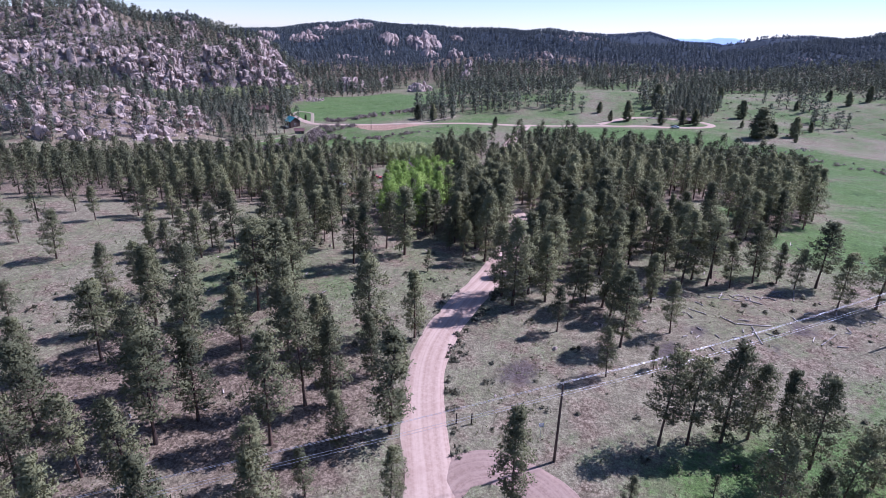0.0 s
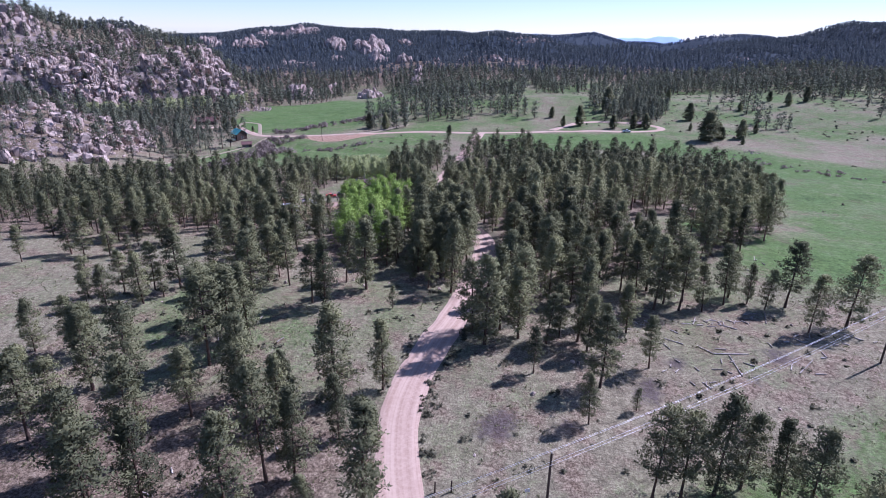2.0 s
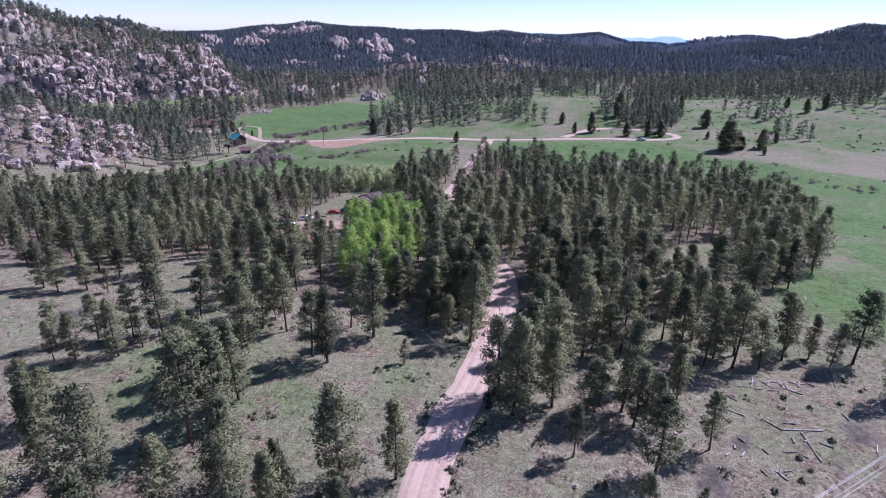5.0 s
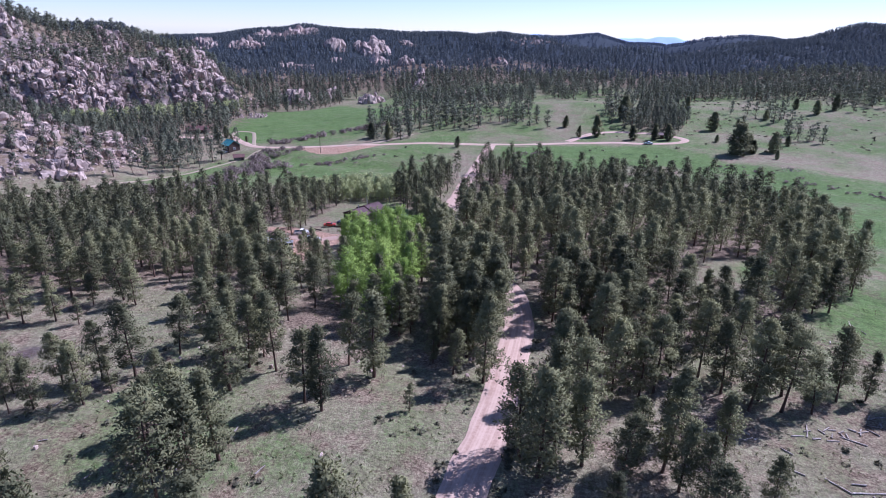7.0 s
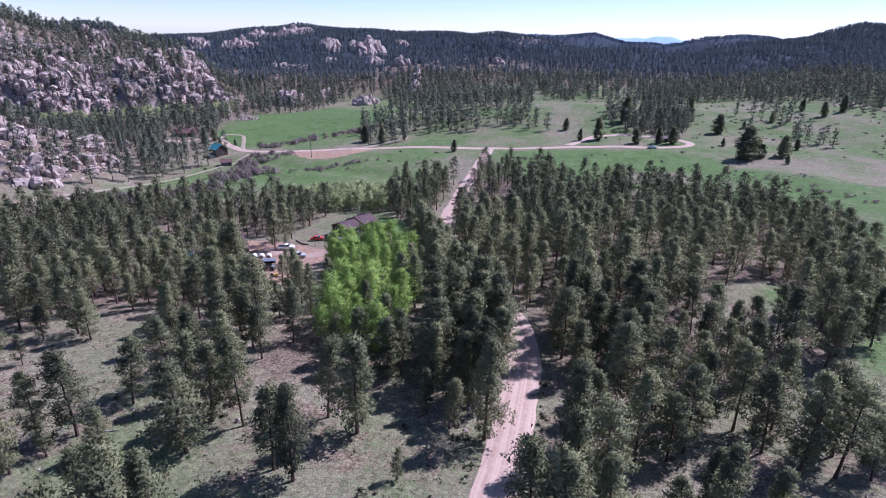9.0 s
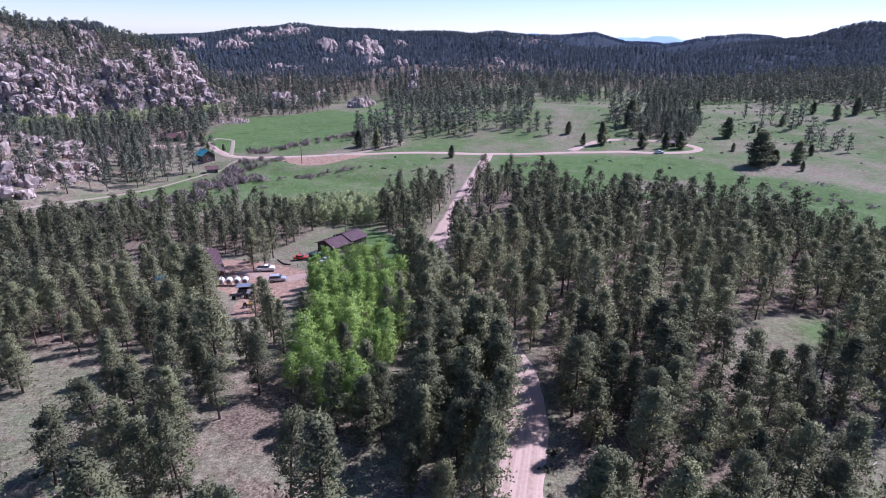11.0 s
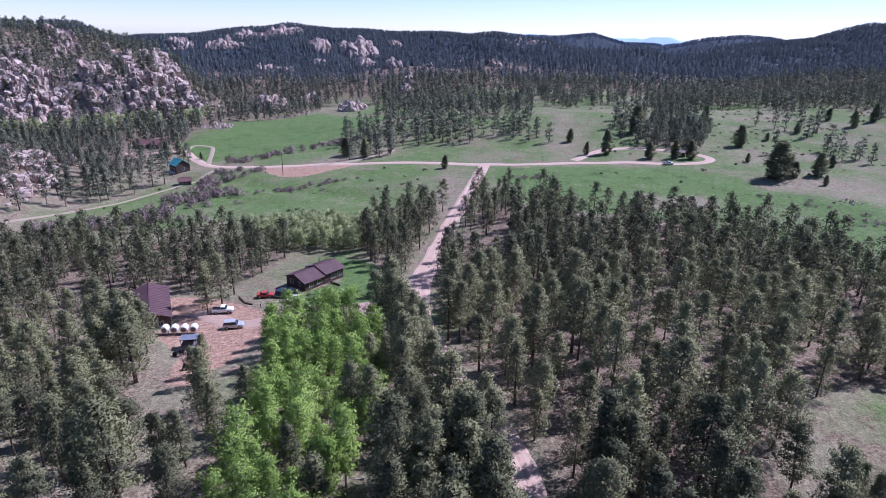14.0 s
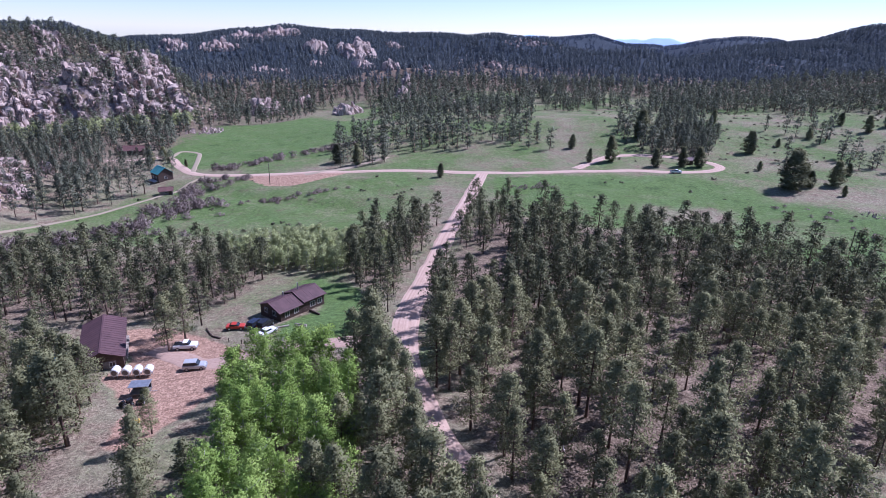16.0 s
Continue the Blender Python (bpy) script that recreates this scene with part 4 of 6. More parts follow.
OPEN_PINES = [(-66.0, 101.1, 7.8), (-22.8, 101.5, 12.8), (58.5, 102.6, 10.5), (-52.7, 102.6, 5.4), (11.4, 102.8, 12.5), (-11.3, 102.9, 4.2),
    (-25.6, 103.0, 11.2), (-46.3, 103.5, 6.8), (-61.2, 104.3, 8.2), (65.6, 104.9, 13.1), (-55.9, 105.3, 9.4), (-51.6, 106.5, 11.5),
    (-37.0, 105.1, 13.0), (43.2, 108.6, 9.0), (39.2, 108.6, 13.0), (-32.3, 110.6, 13.1), (54.8, 110.7, 8.0), (-17.6, 110.8, 14.0),
    (37.1, 111.0, 11.6), (-36.7, 111.2, 11.8), (-1.6, 111.3, 14.1), (48.0, 111.8, 11.4), (58.9, 112.1, 12.5), (40.9, 112.5, 12.1),
    (52.4, 112.6, 7.8), (-6.1, 113.0, 7.6), (-48.6, 113.4, 10.1), (-22.1, 113.7, 11.7), (50.0, 115.1, 9.1)]
MIDDLE_PINES = [(-9.4, 116.0, 7.2), (30.5, 116.3, 12.3), (35.4, 116.6, 13.0), (-81.2, 121.6, 9.1), (-76.5, 123.3, 8.6), (-74.4, 130.4, 6.3),
    (-66.4, 130.8, 9.0), (-70.1, 133.0, 12.5), (-80.9, 133.4, 11.1), (-77.6, 135.4, 9.9), (53.9, 136.7, 11.3), (52.3, 139.6, 13.1),
    (71.3, 150.9, 9.6), (3.7, 159.4, 10.4), (35.8, 162.0, 9.6), (9.7, 162.7, 9.9), (-15.5, 164.1, 8.7), (34.3, 166.2, 10.2),
    (-45.4, 166.5, 7.2), (49.3, 166.7, 11.5), (75.7, 169.3, 10.7), (31.3, 169.4, 12.6), (-60.2, 174.7, 10.3), (-65.7, 177.1, 11.7),
    (-70.0, 178.5, 13.1), (-19.3, 191.5, 14.2), (-58.9, 195.3, 11.5), (-62.0, 201.5, 10.0), (-58.5, 207.5, 10.0),
    (-57.5, 168.0, 11.0), (-60.0, 164.5, 9.5), (-59.5, 171.5, 10.0), (-45.0, 162.0, 7.0), (-37.0, 150.0, 9.0), (-40.0, 155.0, 10.0), (-34.0, 146.0, 9.5),
    (-36.0, 142.0, 8.0), (-33.0, 133.0, 10.0), (-36.0, 127.0, 9.0)]

WEST_SIDE_PINES = [(-61.3, 174.0, 12.0), (-60.3, 163.4, 10.5), (-63.0, 96.7, 6.8), (-35.6, 114.4, 8.9), (-71.6, 122.4, 5.3), (-85.0, 122.9, 9.9), (-51.0, 128.5, 11.4), (-47.5, 129.2, 7.9),
    (-38.8, 130.4, 9.2), (-38.7, 134.0, 14.5), (-55.5, 135.2, 8.6), (-83.6, 136.5, 10.5), (-48.4, 138.1, 11.8), (-52.6, 140.5, 11.5),
    (-38.7, 142.6, 7.3), (-71.5, 145.9, 9.5), (-82.7, 147.2, 9.4), (-82.0, 149.8, 9.6), (-75.4, 150.8, 9.5), (-31.9, 151.5, 9.0),
    (-38.5, 152.5, 7.0), (-71.7, 156.5, 11.4), (-54.8, 162.6, 14.5), (-57.3, 163.7, 12.6), (-63.4, 170.0, 12.9), (-83.3, 172.9, 10.0),
    (-96.6, 182.2, 13.1), (-57.2, 198.4, 12.9), (-81.7, 206.6, 12.1), (-92.2, 214.4, 10.7), (-86.4, 214.5, 9.5), (-83.3, 215.2, 10.6)]
GROVE_PINES = [(-16.0, 123.9, 10.0), (-14.2, 125.2, 8.9), (-20.0, 125.7, 10.0), (-25.1, 127.8, 8.0), (-14.3, 128.3, 9.6), (-4.0, 133.0, 11.0),
    (-17.9, 134.3, 9.0), (-21.9, 138.9, 9.0), (-3.0, 145.8, 11.0), (-10.5, 148.1, 12.0), (-0.9, 148.5, 11.4), (-15.2, 150.0, 11.0),
    (-17.7, 150.7, 11.0), (-3.2, 150.7, 9.0), (5.9, 151.1, 7.5), (-9.7, 151.7, 10.0), (6.7, 154.1, 10.0), (-17.5, 161.5, 10.0),
    (-8.6, 161.8, 11.0), (-13.5, 168.0, 10.0), (6.9, 170.0, 9.7), (-10.5, 170.8, 12.0), (-24.3, 174.1, 9.0), (-5.2, 181.6, 12.0),
    (-7.2, 182.3, 12.6), (-16.6, 183.3, 12.0), (7.0, 185.8, 8.2), (-18.4, 186.7, 14.5), (-0.2, 199.4, 13.8), (-2.0, 206.7, 9.0),
    (-21.6, 208.3, 10.0), (-1.0, 213.7, 9.0), (-20.6, 215.4, 10.0), (-8.2, 216.5, 10.0), (1.9, 217.4, 9.0), (7.5, 223.6, 10.2),
    (-0.4, 257.3, 13.3), (-5.4, 262.6, 10.3), (6.9, 263.0, 14.5)]
EAST_SIDE_PINES = [(23.5, 91.1, 8.7), (20.6, 91.5, 9.6), (34.8, 108.3, 14.1), (32.4, 112.2, 11.7), (21.6, 120.0, 12.6), (16.6, 120.3, 13.3),
    (34.1, 129.7, 9.0), (17.3, 131.0, 10.6), (40.7, 131.9, 7.4), (14.7, 132.0, 12.1), (28.5, 134.5, 7.8), (10.1, 135.9, 9.1),
    (40.7, 136.5, 10.0), (12.7, 138.2, 9.5), (17.0, 138.2, 8.4), (25.9, 139.0, 7.9), (39.7, 141.4, 6.0), (26.3, 143.5, 12.9),
    (21.5, 148.7, 10.2), (11.6, 148.9, 11.2), (24.3, 149.0, 8.7), (34.8, 149.9, 10.9), (16.1, 150.8, 8.7), (36.4, 151.7, 6.0),
    (20.0, 154.2, 10.3), (34.6, 154.4, 8.0), (37.7, 158.3, 9.3), (13.1, 158.3, 8.0), (45.6, 161.2, 8.4), (23.0, 166.7, 9.1),
    (55.5, 168.1, 10.7), (53.1, 172.3, 11.1), (30.0, 179.4, 9.4), (28.8, 181.3, 8.7), (12.2, 181.5, 9.7), (52.9, 182.3, 8.4),
    (11.0, 184.6, 11.5), (51.6, 189.7, 9.8), (58.0, 193.7, 7.9), (56.6, 196.0, 11.4), (9.7, 196.0, 9.4), (72.0, 212.2, 11.3),
    (67.7, 221.0, 10.8), (89.8, 236.0, 7.8), (82.8, 237.4, 12.6)]

PINES = [pine_model(seed, 11, spread, bare, limbs, 5, 16, 0.27, 0.18, cone=cone, puff=0.21) for seed, spread, bare, limbs, cone in (
    (11, 2.65, 0.22, 52, 0.60), (12, 2.4, 0.30, 48, 0.52), (13, 2.85, 0.20, 54, 0.56), (14, 2.35, 0.15, 54, 0.72), (15, 2.6, 0.32, 46, 0.46), (16, 2.75, 0.13, 56, 0.68), (17, 1.6, 0.2, 30, 0.6))]
PINES.append(pine_model(18, 11, 2.9, 0.05, 84, 6, 15, 0.40, 0.28, cone=0.66, puff=0.26))
MID_PINES = [pine_model(seed, 11, spread, bare, 42, 4, 15, 0.28, 0.20, 4, cone, 4, puff=0.25) for seed, spread, bare, cone in (
    (25, 2.8, 0.22, 0.76), (26, 2.5, 0.32, 0.62), (27, 2.95, 0.19, 0.74), (28, 2.6, 0.15, 0.88))]
HALF_PINES = [pine_model(seed, 11, spread, bare, 26, 4, 7, 0.48, 0.30, 3, cone, 3, False, 0.32) for seed, spread, bare, cone in (
    (21, 2.7, 0.19, 0.74), (22, 2.5, 0.26, 0.62), (23, 2.9, 0.17, 0.72), (24, 2.5, 0.13, 0.88))]
FAR_PINES = [pine_model(seed, 10, spread, bare, 13, 3, 6, 0.78, 0.52, 3, cone, 2, False, 0.42) for seed, spread, bare, cone in (
    (31, 2.5, 0.06, 0.80), (32, 2.2, 0.08, 0.90), (33, 2.7, 0.08, 0.75), (34, 2.4, 0.12, 0.65))]
RIDGE_PINES = [tier_model(41, 9, 2.9, 3, 6, 0.0, False, 0.7), tier_model(42, 9, 3.3, 3, 6, 0.02, False, 0.6), tier_model(43, 9, 2.6, 4, 5, 0.02, False, 0.8)]
CREST_PINES = [tier_model(44, 9, 3.6, 2, 5, 0.0, False, 0.6), tier_model(45, 9, 3.2, 2, 5, 0.0, False, 0.7), tier_model(46, 9, 3.8, 2, 5, 0.0, False, 0.6)]
ASPENS = [aspen_model(51, 8.8, 1.8, 11, 36, 8, 0.175), aspen_model(52, 9.4, 1.5, 11, 36, 8, 0.175), aspen_model(53, 7.6, 1.95, 11, 34, 8, 0.175)]

rng = np.random.default_rng(5)
planted = Planting()
for x, y, tall in SOUTH_PINES + CLEARING_PINES + OPEN_PINES + MIDDLE_PINES + WEST_SIDE_PINES + GROVE_PINES + EAST_SIDE_PINES:
    planted.add(x, y, tall)
planted.fill(rng, WOOD_STRIP, 4.0, 10.5, 15, 1400, lambda x, y: built_over(x, y, 3.6))
in_grove = lambda x, y: built_over(x, y) | inside(x, y, GROVE)
clumped = lambda x, y: in_grove(x, y) | (value_noise(x, y, 17, 71) + 0.6 * value_noise(x, y, 7, 72) < -0.50)
planted.fill(rng, WOOD_EAST, 5.5, 8.5, 14, 7000, lambda x, y: clumped(x, y) | in_grove(x, y))
planted.fill(rng, WOOD_EAST, 5.8, 7.5, 12.5, 5000, lambda x, y: clumped(x, y) | (y < 195))
planted.fill(rng, WOOD_WEST, 6.2, 7, 12, 7000, clumped)
planted.fill(rng, [(-90, 146), (-60, 142), (-46, 140), (-45, 147), (-54, 158), (-92, 160)], 5.2, 7, 12, 900, built_over)
planted.fill(rng, WOOD_GLADE, 6.4, 8, 12, 500, built_over)
planted.fill(rng, WOOD_FARWEST, 11, 7, 11, 300)
planted.fill(rng, WOOD_NORTH, 5.6, 8, 12, 900, in_grove)
planted.fill(rng, WOOD_NORTHWEST, 5.8, 7, 12.5, 3500, clumped)
planted.fill(rng, WOOD_SOUTH, 9.0, 8, 12.5, 500, built_over)
planted.fill(rng, WOOD_SOUTHWEST, 9.0, 8, 14, 500, built_over)
planted.fill(rng, WOOD_SOUTHEAST, 7.0, 8, 12, 500, built_over)

stand = sorted(planted.rows, key=lambda r: r[1])
close = [r for r in stand if r[0] > -100][:285]
chosen = set(close)
rest = [r for r in stand if r not in chosen]

pine_first = {}
pine_meshes = [(tri_mesh("trunk", *w, [BARK], smooth=True), crown_mesh(c, NEEDLES)) for w, c in PINES]
for i, (x, y, tall) in enumerate(close):
    k = 6 if tall < 6 else (7 if i == 3 else int(rng.integers(0, 6)))
    s = tall / 10.8
    fat = s * rng.uniform(0.85, 1.15) * (0.95 if x > 15 and y < 70 else 1.0) if tall > 6 else s * 1.25
    m = (Matrix.Translation((x, y, float(height(x, y)) - 0.05)) @ Euler((radians(rng.normal(0, 2.2)), radians(rng.normal(0, 2.2)), rng.uniform(0, 6.28))).to_matrix().to_4x4()
         @ Matrix.Diagonal((fat, fat, s, 1)))
    if k in pine_first:
        ob = another(pine_first[k], m)
    else:
        ob = thing("pine_tree", Matrix(), "ponderosa pine with dark green needles and bare brown lower trunk", "tree", "pines of the near wood")
        part("trunk", pine_meshes[k][0], BARK, ob)
        part("crown", pine_meshes[k][1], NEEDLES, ob)
        pine_first[k] = ob
        ob.matrix_basis = m
    if tall < 6:
        tagged(ob, "young slender pine sapling on dry grass", "tree", "young pines")


# single pines standing in the open valley
for x, y, tall in ((118.9, 337.0, 15.5), (127.5, 342, 8), (128, 338.5, 6.5), (57.5, 380, 12), (48, 379, 6.5), (88, 372, 9), (95, 371, 9), (76, 371, 8), (-20, 351, 6), (-166, 391, 7), (-72, 380, 9), (-62, 376, 10), (129, 400, 10.8), (119, 365, 4.2), (148, 413, 4.2), (169, 427, 6), (199, 454, 7), (203, 434, 8.8), (219, 445, 10.4),
                      (81, 425, 15), (43, 406, 6.9), (138, 341, 10.1), (153, 358, 5.3), (134, 326, 4.3), (-148, 378, 3.6), (-160, 384, 3.4), (-168, 381, 8), (130, 457, 8.5)):
    s, fat = tall / 10.8, 1.5 if tall > 15 else rng.uniform(1.0, 1.4)
    ob = another(pine_first[7], Matrix.Translation((x, y, float(height(x, y)) - 0.05)) @ Matrix.Rotation(x, 4, "Z") @ Matrix.Diagonal((s * fat, s * fat, s, 1)))
    tagged(ob, "broad dark pine standing alone on the open grass", "tree", "lone pines of the valley")


def rows_of(points, models, rng, base=10.8):
    pts = np.array(points, float)
    z = height(pts[:, 0], pts[:, 1]) - 0.05
    return np.column_stack([pts[:, 0], pts[:, 1], z, pts[:, 2] / base, rng.uniform(0, 6.28, len(pts)), rng.integers(0, models, len(pts))])


nearer = [p for p in rest if p[1] < 205 and p[0] > -85]
scatter("pine_wood", MID_PINES, rows_of(nearer, 4, rng), [BARK, NEEDLES], "dense wood of ponderosa pines round the lodge", "trees")
scatter("pine_wood", HALF_PINES, rows_of([p for p in rest if p not in set(nearer)], 4, rng), [BARK, NEEDLES], "pine wood between the lodge and the valley meadow", "trees")

# mid and far woods, thinned by openings
far = Planting()
# the dense dark clump beside the road loop
clump = Planting()
clump.fill(rng, [(84, 394), (97, 386), (112, 394), (121, 424), (118, 462), (104, 470), (92, 440)], 4.0, 7, 11.5, 700)
for x, y, tall in clump.rows:
    far.add(x, y, tall)
scatter("pine_clump", HALF_PINES, rows_of(clump.rows, 4, rng), [BARK, SHADED_NEEDLES], "dense clump of dark pines beside the road loop", "trees")


# stretches of bare rock higher on the granite hill: along it, into it, blocks
ROCK_PATCHES = ((32, 52, 70, 118, 44), (-6, 14, 40, 66, 28), (66, 80, 34, 78, 30), (-110, -70, 60, 120, 40), (-48, -26, 52, 104, 40), (88, 108, 16, 74, 60))
CRAGS = [(-176, 562, 15, 24, 13, "rounded granite knob at the meadow's edge"), (-110, 560, 11, 18, 10, "jagged granite knob among dark pines"), (-159, 607, 9, 14, 8, "small granite knob under pines"),
         (-183, 472, 12, 5, 14, "low granite blocks at the meadow's edge"), (-205, 530, 14, 5, 12, "low granite blocks at the meadow's edge"), (126, 296, 5, 1.4, 6, "low pale rocks in the meadow")]
for x, y, reach, tall, count in ((-317, 1026, 26, 26, 18), (-361, 995, 38, 20, 22), (-345, 870, 24, 20, 16), (-400, 860, 20, 16, 10), (-232, 912, 16, 27, 12), (-186, 945, 26, 34, 20), (-155, 838, 14, 24, 12), (-209, 838, 10, 14, 8),
                                 (-103, 729, 9, 18, 9), (-72, 614, 8, 24, 10), (-76, 650, 8, 20, 8), (-37, 795, 12, 12, 8), (4, 764, 8, 12, 6), (-65, 724, 7, 10, 6), (-33, 585, 8, 11, 6), (-240, 760, 26, 11, 14), (-140, 1012, 14, 14, 8),
                                 (-20, 1000, 30, 11, 9), (60, 1080, 40, 11, 10), (130, 1090, 40, 9, 8), (330, 830, 26, 6, 7), (400, 1250, 40, 10, 7)):
    CRAGS.append((x, y, reach, tall, count, "weathered granite crag on a wooded ridge"))
# the crag itself and the open apron below it
CRAG_PLACES = [(c[0], c[1], c[2]) for c in CRAGS] + [(c[0] * (1 - 0.9 * c[3] / c[1]), c[1] - 0.9 * c[3], 0.8 * c[2]) for c in CRAGS if c[3] > 9]


# wooded clefts in the granite face: place along it, half-width
CLEFTS = ((-14, 4.0), (30, 7.5), (57, 4.5), (84, 3.0))


def gully(s, w):
    """Where trees fill the clefts of the granite face, 0 to 1."""
    g = 0.7 * ramp(-0.15, -0.45, value_noise(s + 0.25 * w, w * 0.3, 15, 62) + 0.5 * value_noise(s, w, 6, 63))
    for at, half in CLEFTS:
        g = np.maximum(g, ramp(1.25, 0.7, np.abs(s - 0.3 * w - at - 2.5 * value_noise(w, w * 0, 9, 64)) / half))
    return g


def wooded(x, y):
    """How densely the far land is wooded, 0 to 1."""
    r, a = np.hypot(x, y - 38), np.degrees(np.arctan2(x, y - 38))
    s, w = (x + 297) * 0.725 + (y - 448) * 0.69, -(x + 297) * 0.69 + (y - 448) * 0.725
    edge = np.interp(a, [-30, -10, -4, 12, 18, 30], [540, 560, 560, 585, 510, 480])
    d = ramp(edge - 75, edge + 60, r + 75 * value_noise(x, y, 55, 21) + 40 * value_noise(x, y, 19, 22))
    # slopes under and on the granite hill
    d = np.maximum(d, 0.75 * (w > -10) * (w < 260) * (s < 150))
    d = np.maximum(d, 0.80 * (w > -215) * (s < 140) * (y > 226) * (x < -138))
    d = np.maximum(d, 0.34 * (x > -84) * (x < 36 - 0.12 * (y - 390)) * (y > 391 + 12 * value_noise(x, y, 25, 23)))
    d = np.maximum(d, 0.95 * (bump(x, y, 92, 425, 20, 42) > 0.3))
    d = np.maximum(d, 0.8 * bump(x, y, -62, 392, 16, 10))
    d = np.maximum(d, 0.006 * (a > 10) * (r > 380) * (1 + value_noise(x, y, 30, 24)))
    d = np.maximum(d, 0.004 * (a > 3) * (r > 400))
    d = d * (1 - inside(x, y, BIG_MEADOW)) * (1 - inside(x, y, MID_MEADOW)) * (1 - inside(x, y, EAST_MEADOW))
    d = d * (1 - 0.68 * inside(x, y, LOW_ROCKS)) * (1 - (0.72 - 0.72 * gully(s, w)) * ((w > -12) & (w < 26) & (s > -130) & (s < 112))) * (1 - 0.1 * (w > 26) * (w < 150))
    d = d * (1 - 0.75 * ((w > -50) & (w <= -12) & (s > -60) & (s < 115)))
    for s0, s1, w0, w1, count in ROCK_PATCHES:
        d = d * (1 - 0.8 * ((s > s0) & (s < s1) & (w > w0 - 8) & (w < w1)))
    d = d * (1 - 0.6 * (value_noise(x, y, 45, 33) > 0.6) * (r > 600)) * (1 - 0.9 * bump(x, y, 62, 470, 24, 90))
    # the woods stand in clumps, with grassy openings
    d = d * (1 - 0.7 * (value_noise(x, y, 38, 35) + 0.5 * value_noise(x, y, 15, 36) > 0.18) * (x > -140) * (r < 850))
    off = near_line(x, y, VALLEY_ROAD, 6.0) + near_line(x, y, WEST_LOOP, 5.0) + near_line(x, y, WEST_TRACK, 5.0)
    off = off + (np.hypot(x + 144, y - 346) < 17) + (np.hypot(x + 129, y - 324) < 10) + (np.hypot(x + 190, y - 400) < 14) + (np.hypot(x - 82, y - 378) < 15)
    for cx, cy, reach in CRAG_PLACES:
        off = off + 0.0 + (np.hypot(x - cx, y - cy) < 0.8 * reach) * (lattice(np.floor(x / 3), np.floor(y / 3), 9) > 0.2)
    return np.where(off > 0, 0, d)


def sow(count, lo, hi, left, right, rng, gap, sizes):
    """Tree places in a sector of the valley between two distances."""
    a = np.radians(rng.uniform(left, right, count))
    r = np.sqrt(rng.uniform(lo * lo, hi * hi, count))
    x, y = r * np.sin(a), 38 + r * np.cos(a)
    keep = rng.uniform(size=count) < wooded(x, y)
    out = []
    for px, py in zip(x[keep], y[keep]):
        if not far.near(px, py, gap * rng.uniform(0.7, 1.3)):
            far.add(px, py, 0)
            out.append((px, py, rng.uniform(*sizes)))
    return out


middle = sow(30000, 215, 640, -62, 48, rng, 5.2, (8, 13))
west_stand = [(x, y, (1.12 if y < 330 else 0.9) * tall) for x, y, tall in middle if x < -135 and y < 400]
scatter("hillside_pines", HALF_PINES, rows_of(west_stand, 4, rng), [BARK, SHADED_NEEDLES], "pine wood on the slope under the granite cliff", "trees")
middle = [p for p in middle if not (p[0] < -135 and p[1] < 400)]
scatter("valley_pines", FAR_PINES, rows_of(middle, 4, rng, 9.8), [BARK, SHADED_NEEDLES], "open pine woods on the valley's slopes", "trees")
outer = sow(60000, 640, 1300, -40, 40, rng, 5.5, (6.5, 10))
scatter("ridge_woods", RIDGE_PINES, rows_of(outer, 3, rng, 8.8), [BARK, HAZED_NEEDLES], "dark pine woods covering the far ridges", "trees")
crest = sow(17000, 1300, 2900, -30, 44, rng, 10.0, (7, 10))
scatter("distant_woods", CREST_PINES, rows_of(crest, 3, rng, 8.8), [BARK, HAZED_FAR_NEEDLES], "distant pine woods along the skyline", "trees")

# the aspen grove, in fresh leaf, and the paler thicket beyond the lodge
grove = Planting()
for r in close:
    grove.cells.setdefault((int(r[0] // 8), int(r[1] // 8)), []).append((r[0], r[1]))
grove.fill(rng, GROVE, 3.7, 5.8, 10.4, 1100, lambda x, y: near_line(x, y, LODGE_DRIVE, 3.5) > 0)
aspen_meshes = [(tri_mesh("trunk", *w, [PALE_BARK], smooth=True), crown_mesh(c, ASPEN)) for w, c in ASPENS]
aspen_first = {}
for x, y, tall in grove.rows:
    k = int(rng.integers(0, 3))
    s = tall / 8.6
    m = Matrix.Translation((x, y, float(height(x, y)) - 0.05)) @ Matrix.Rotation(rng.uniform(0, 6.28), 4, "Z") @ Matrix.Diagonal((s * 1.1, s * 1.1, s, 1))
    if k in aspen_first:
        another(aspen_first[k], m)
    else:
        ob = thing("aspen_tree", m, "aspen in bright yellow-green spring leaf", "tree", "aspens of the grove")
        part("trunk", aspen_meshes[k][0], PALE_BARK, ob)
        part("crown", aspen_meshes[k][1], ASPEN, ob)
        aspen_first[k] = ob

pale_meshes = []
for seed in (61, 62):
    w, c = aspen_model(seed, 6.0, 1.5, 9, 20, 5, 0.24, False)
    pale_meshes.append((tri_mesh("trunk", *w, [PALE_BARK], smooth=True), crown_mesh(c, PALE_ASPEN)))
pale_first = {}
thicket = Planting()
for r in stand:
    if r[1] > 200:
        thicket.cells.setdefault((int(r[0] // 8), int(r[1] // 8)), []).append((r[0], r[1]))
thicket.fill(rng, [(-78, 258), (-60, 243), (-36, 239), (-24, 250), (-32, 266), (-62, 266)], 2.6, 5.0, 7.5, 900, in_grove)
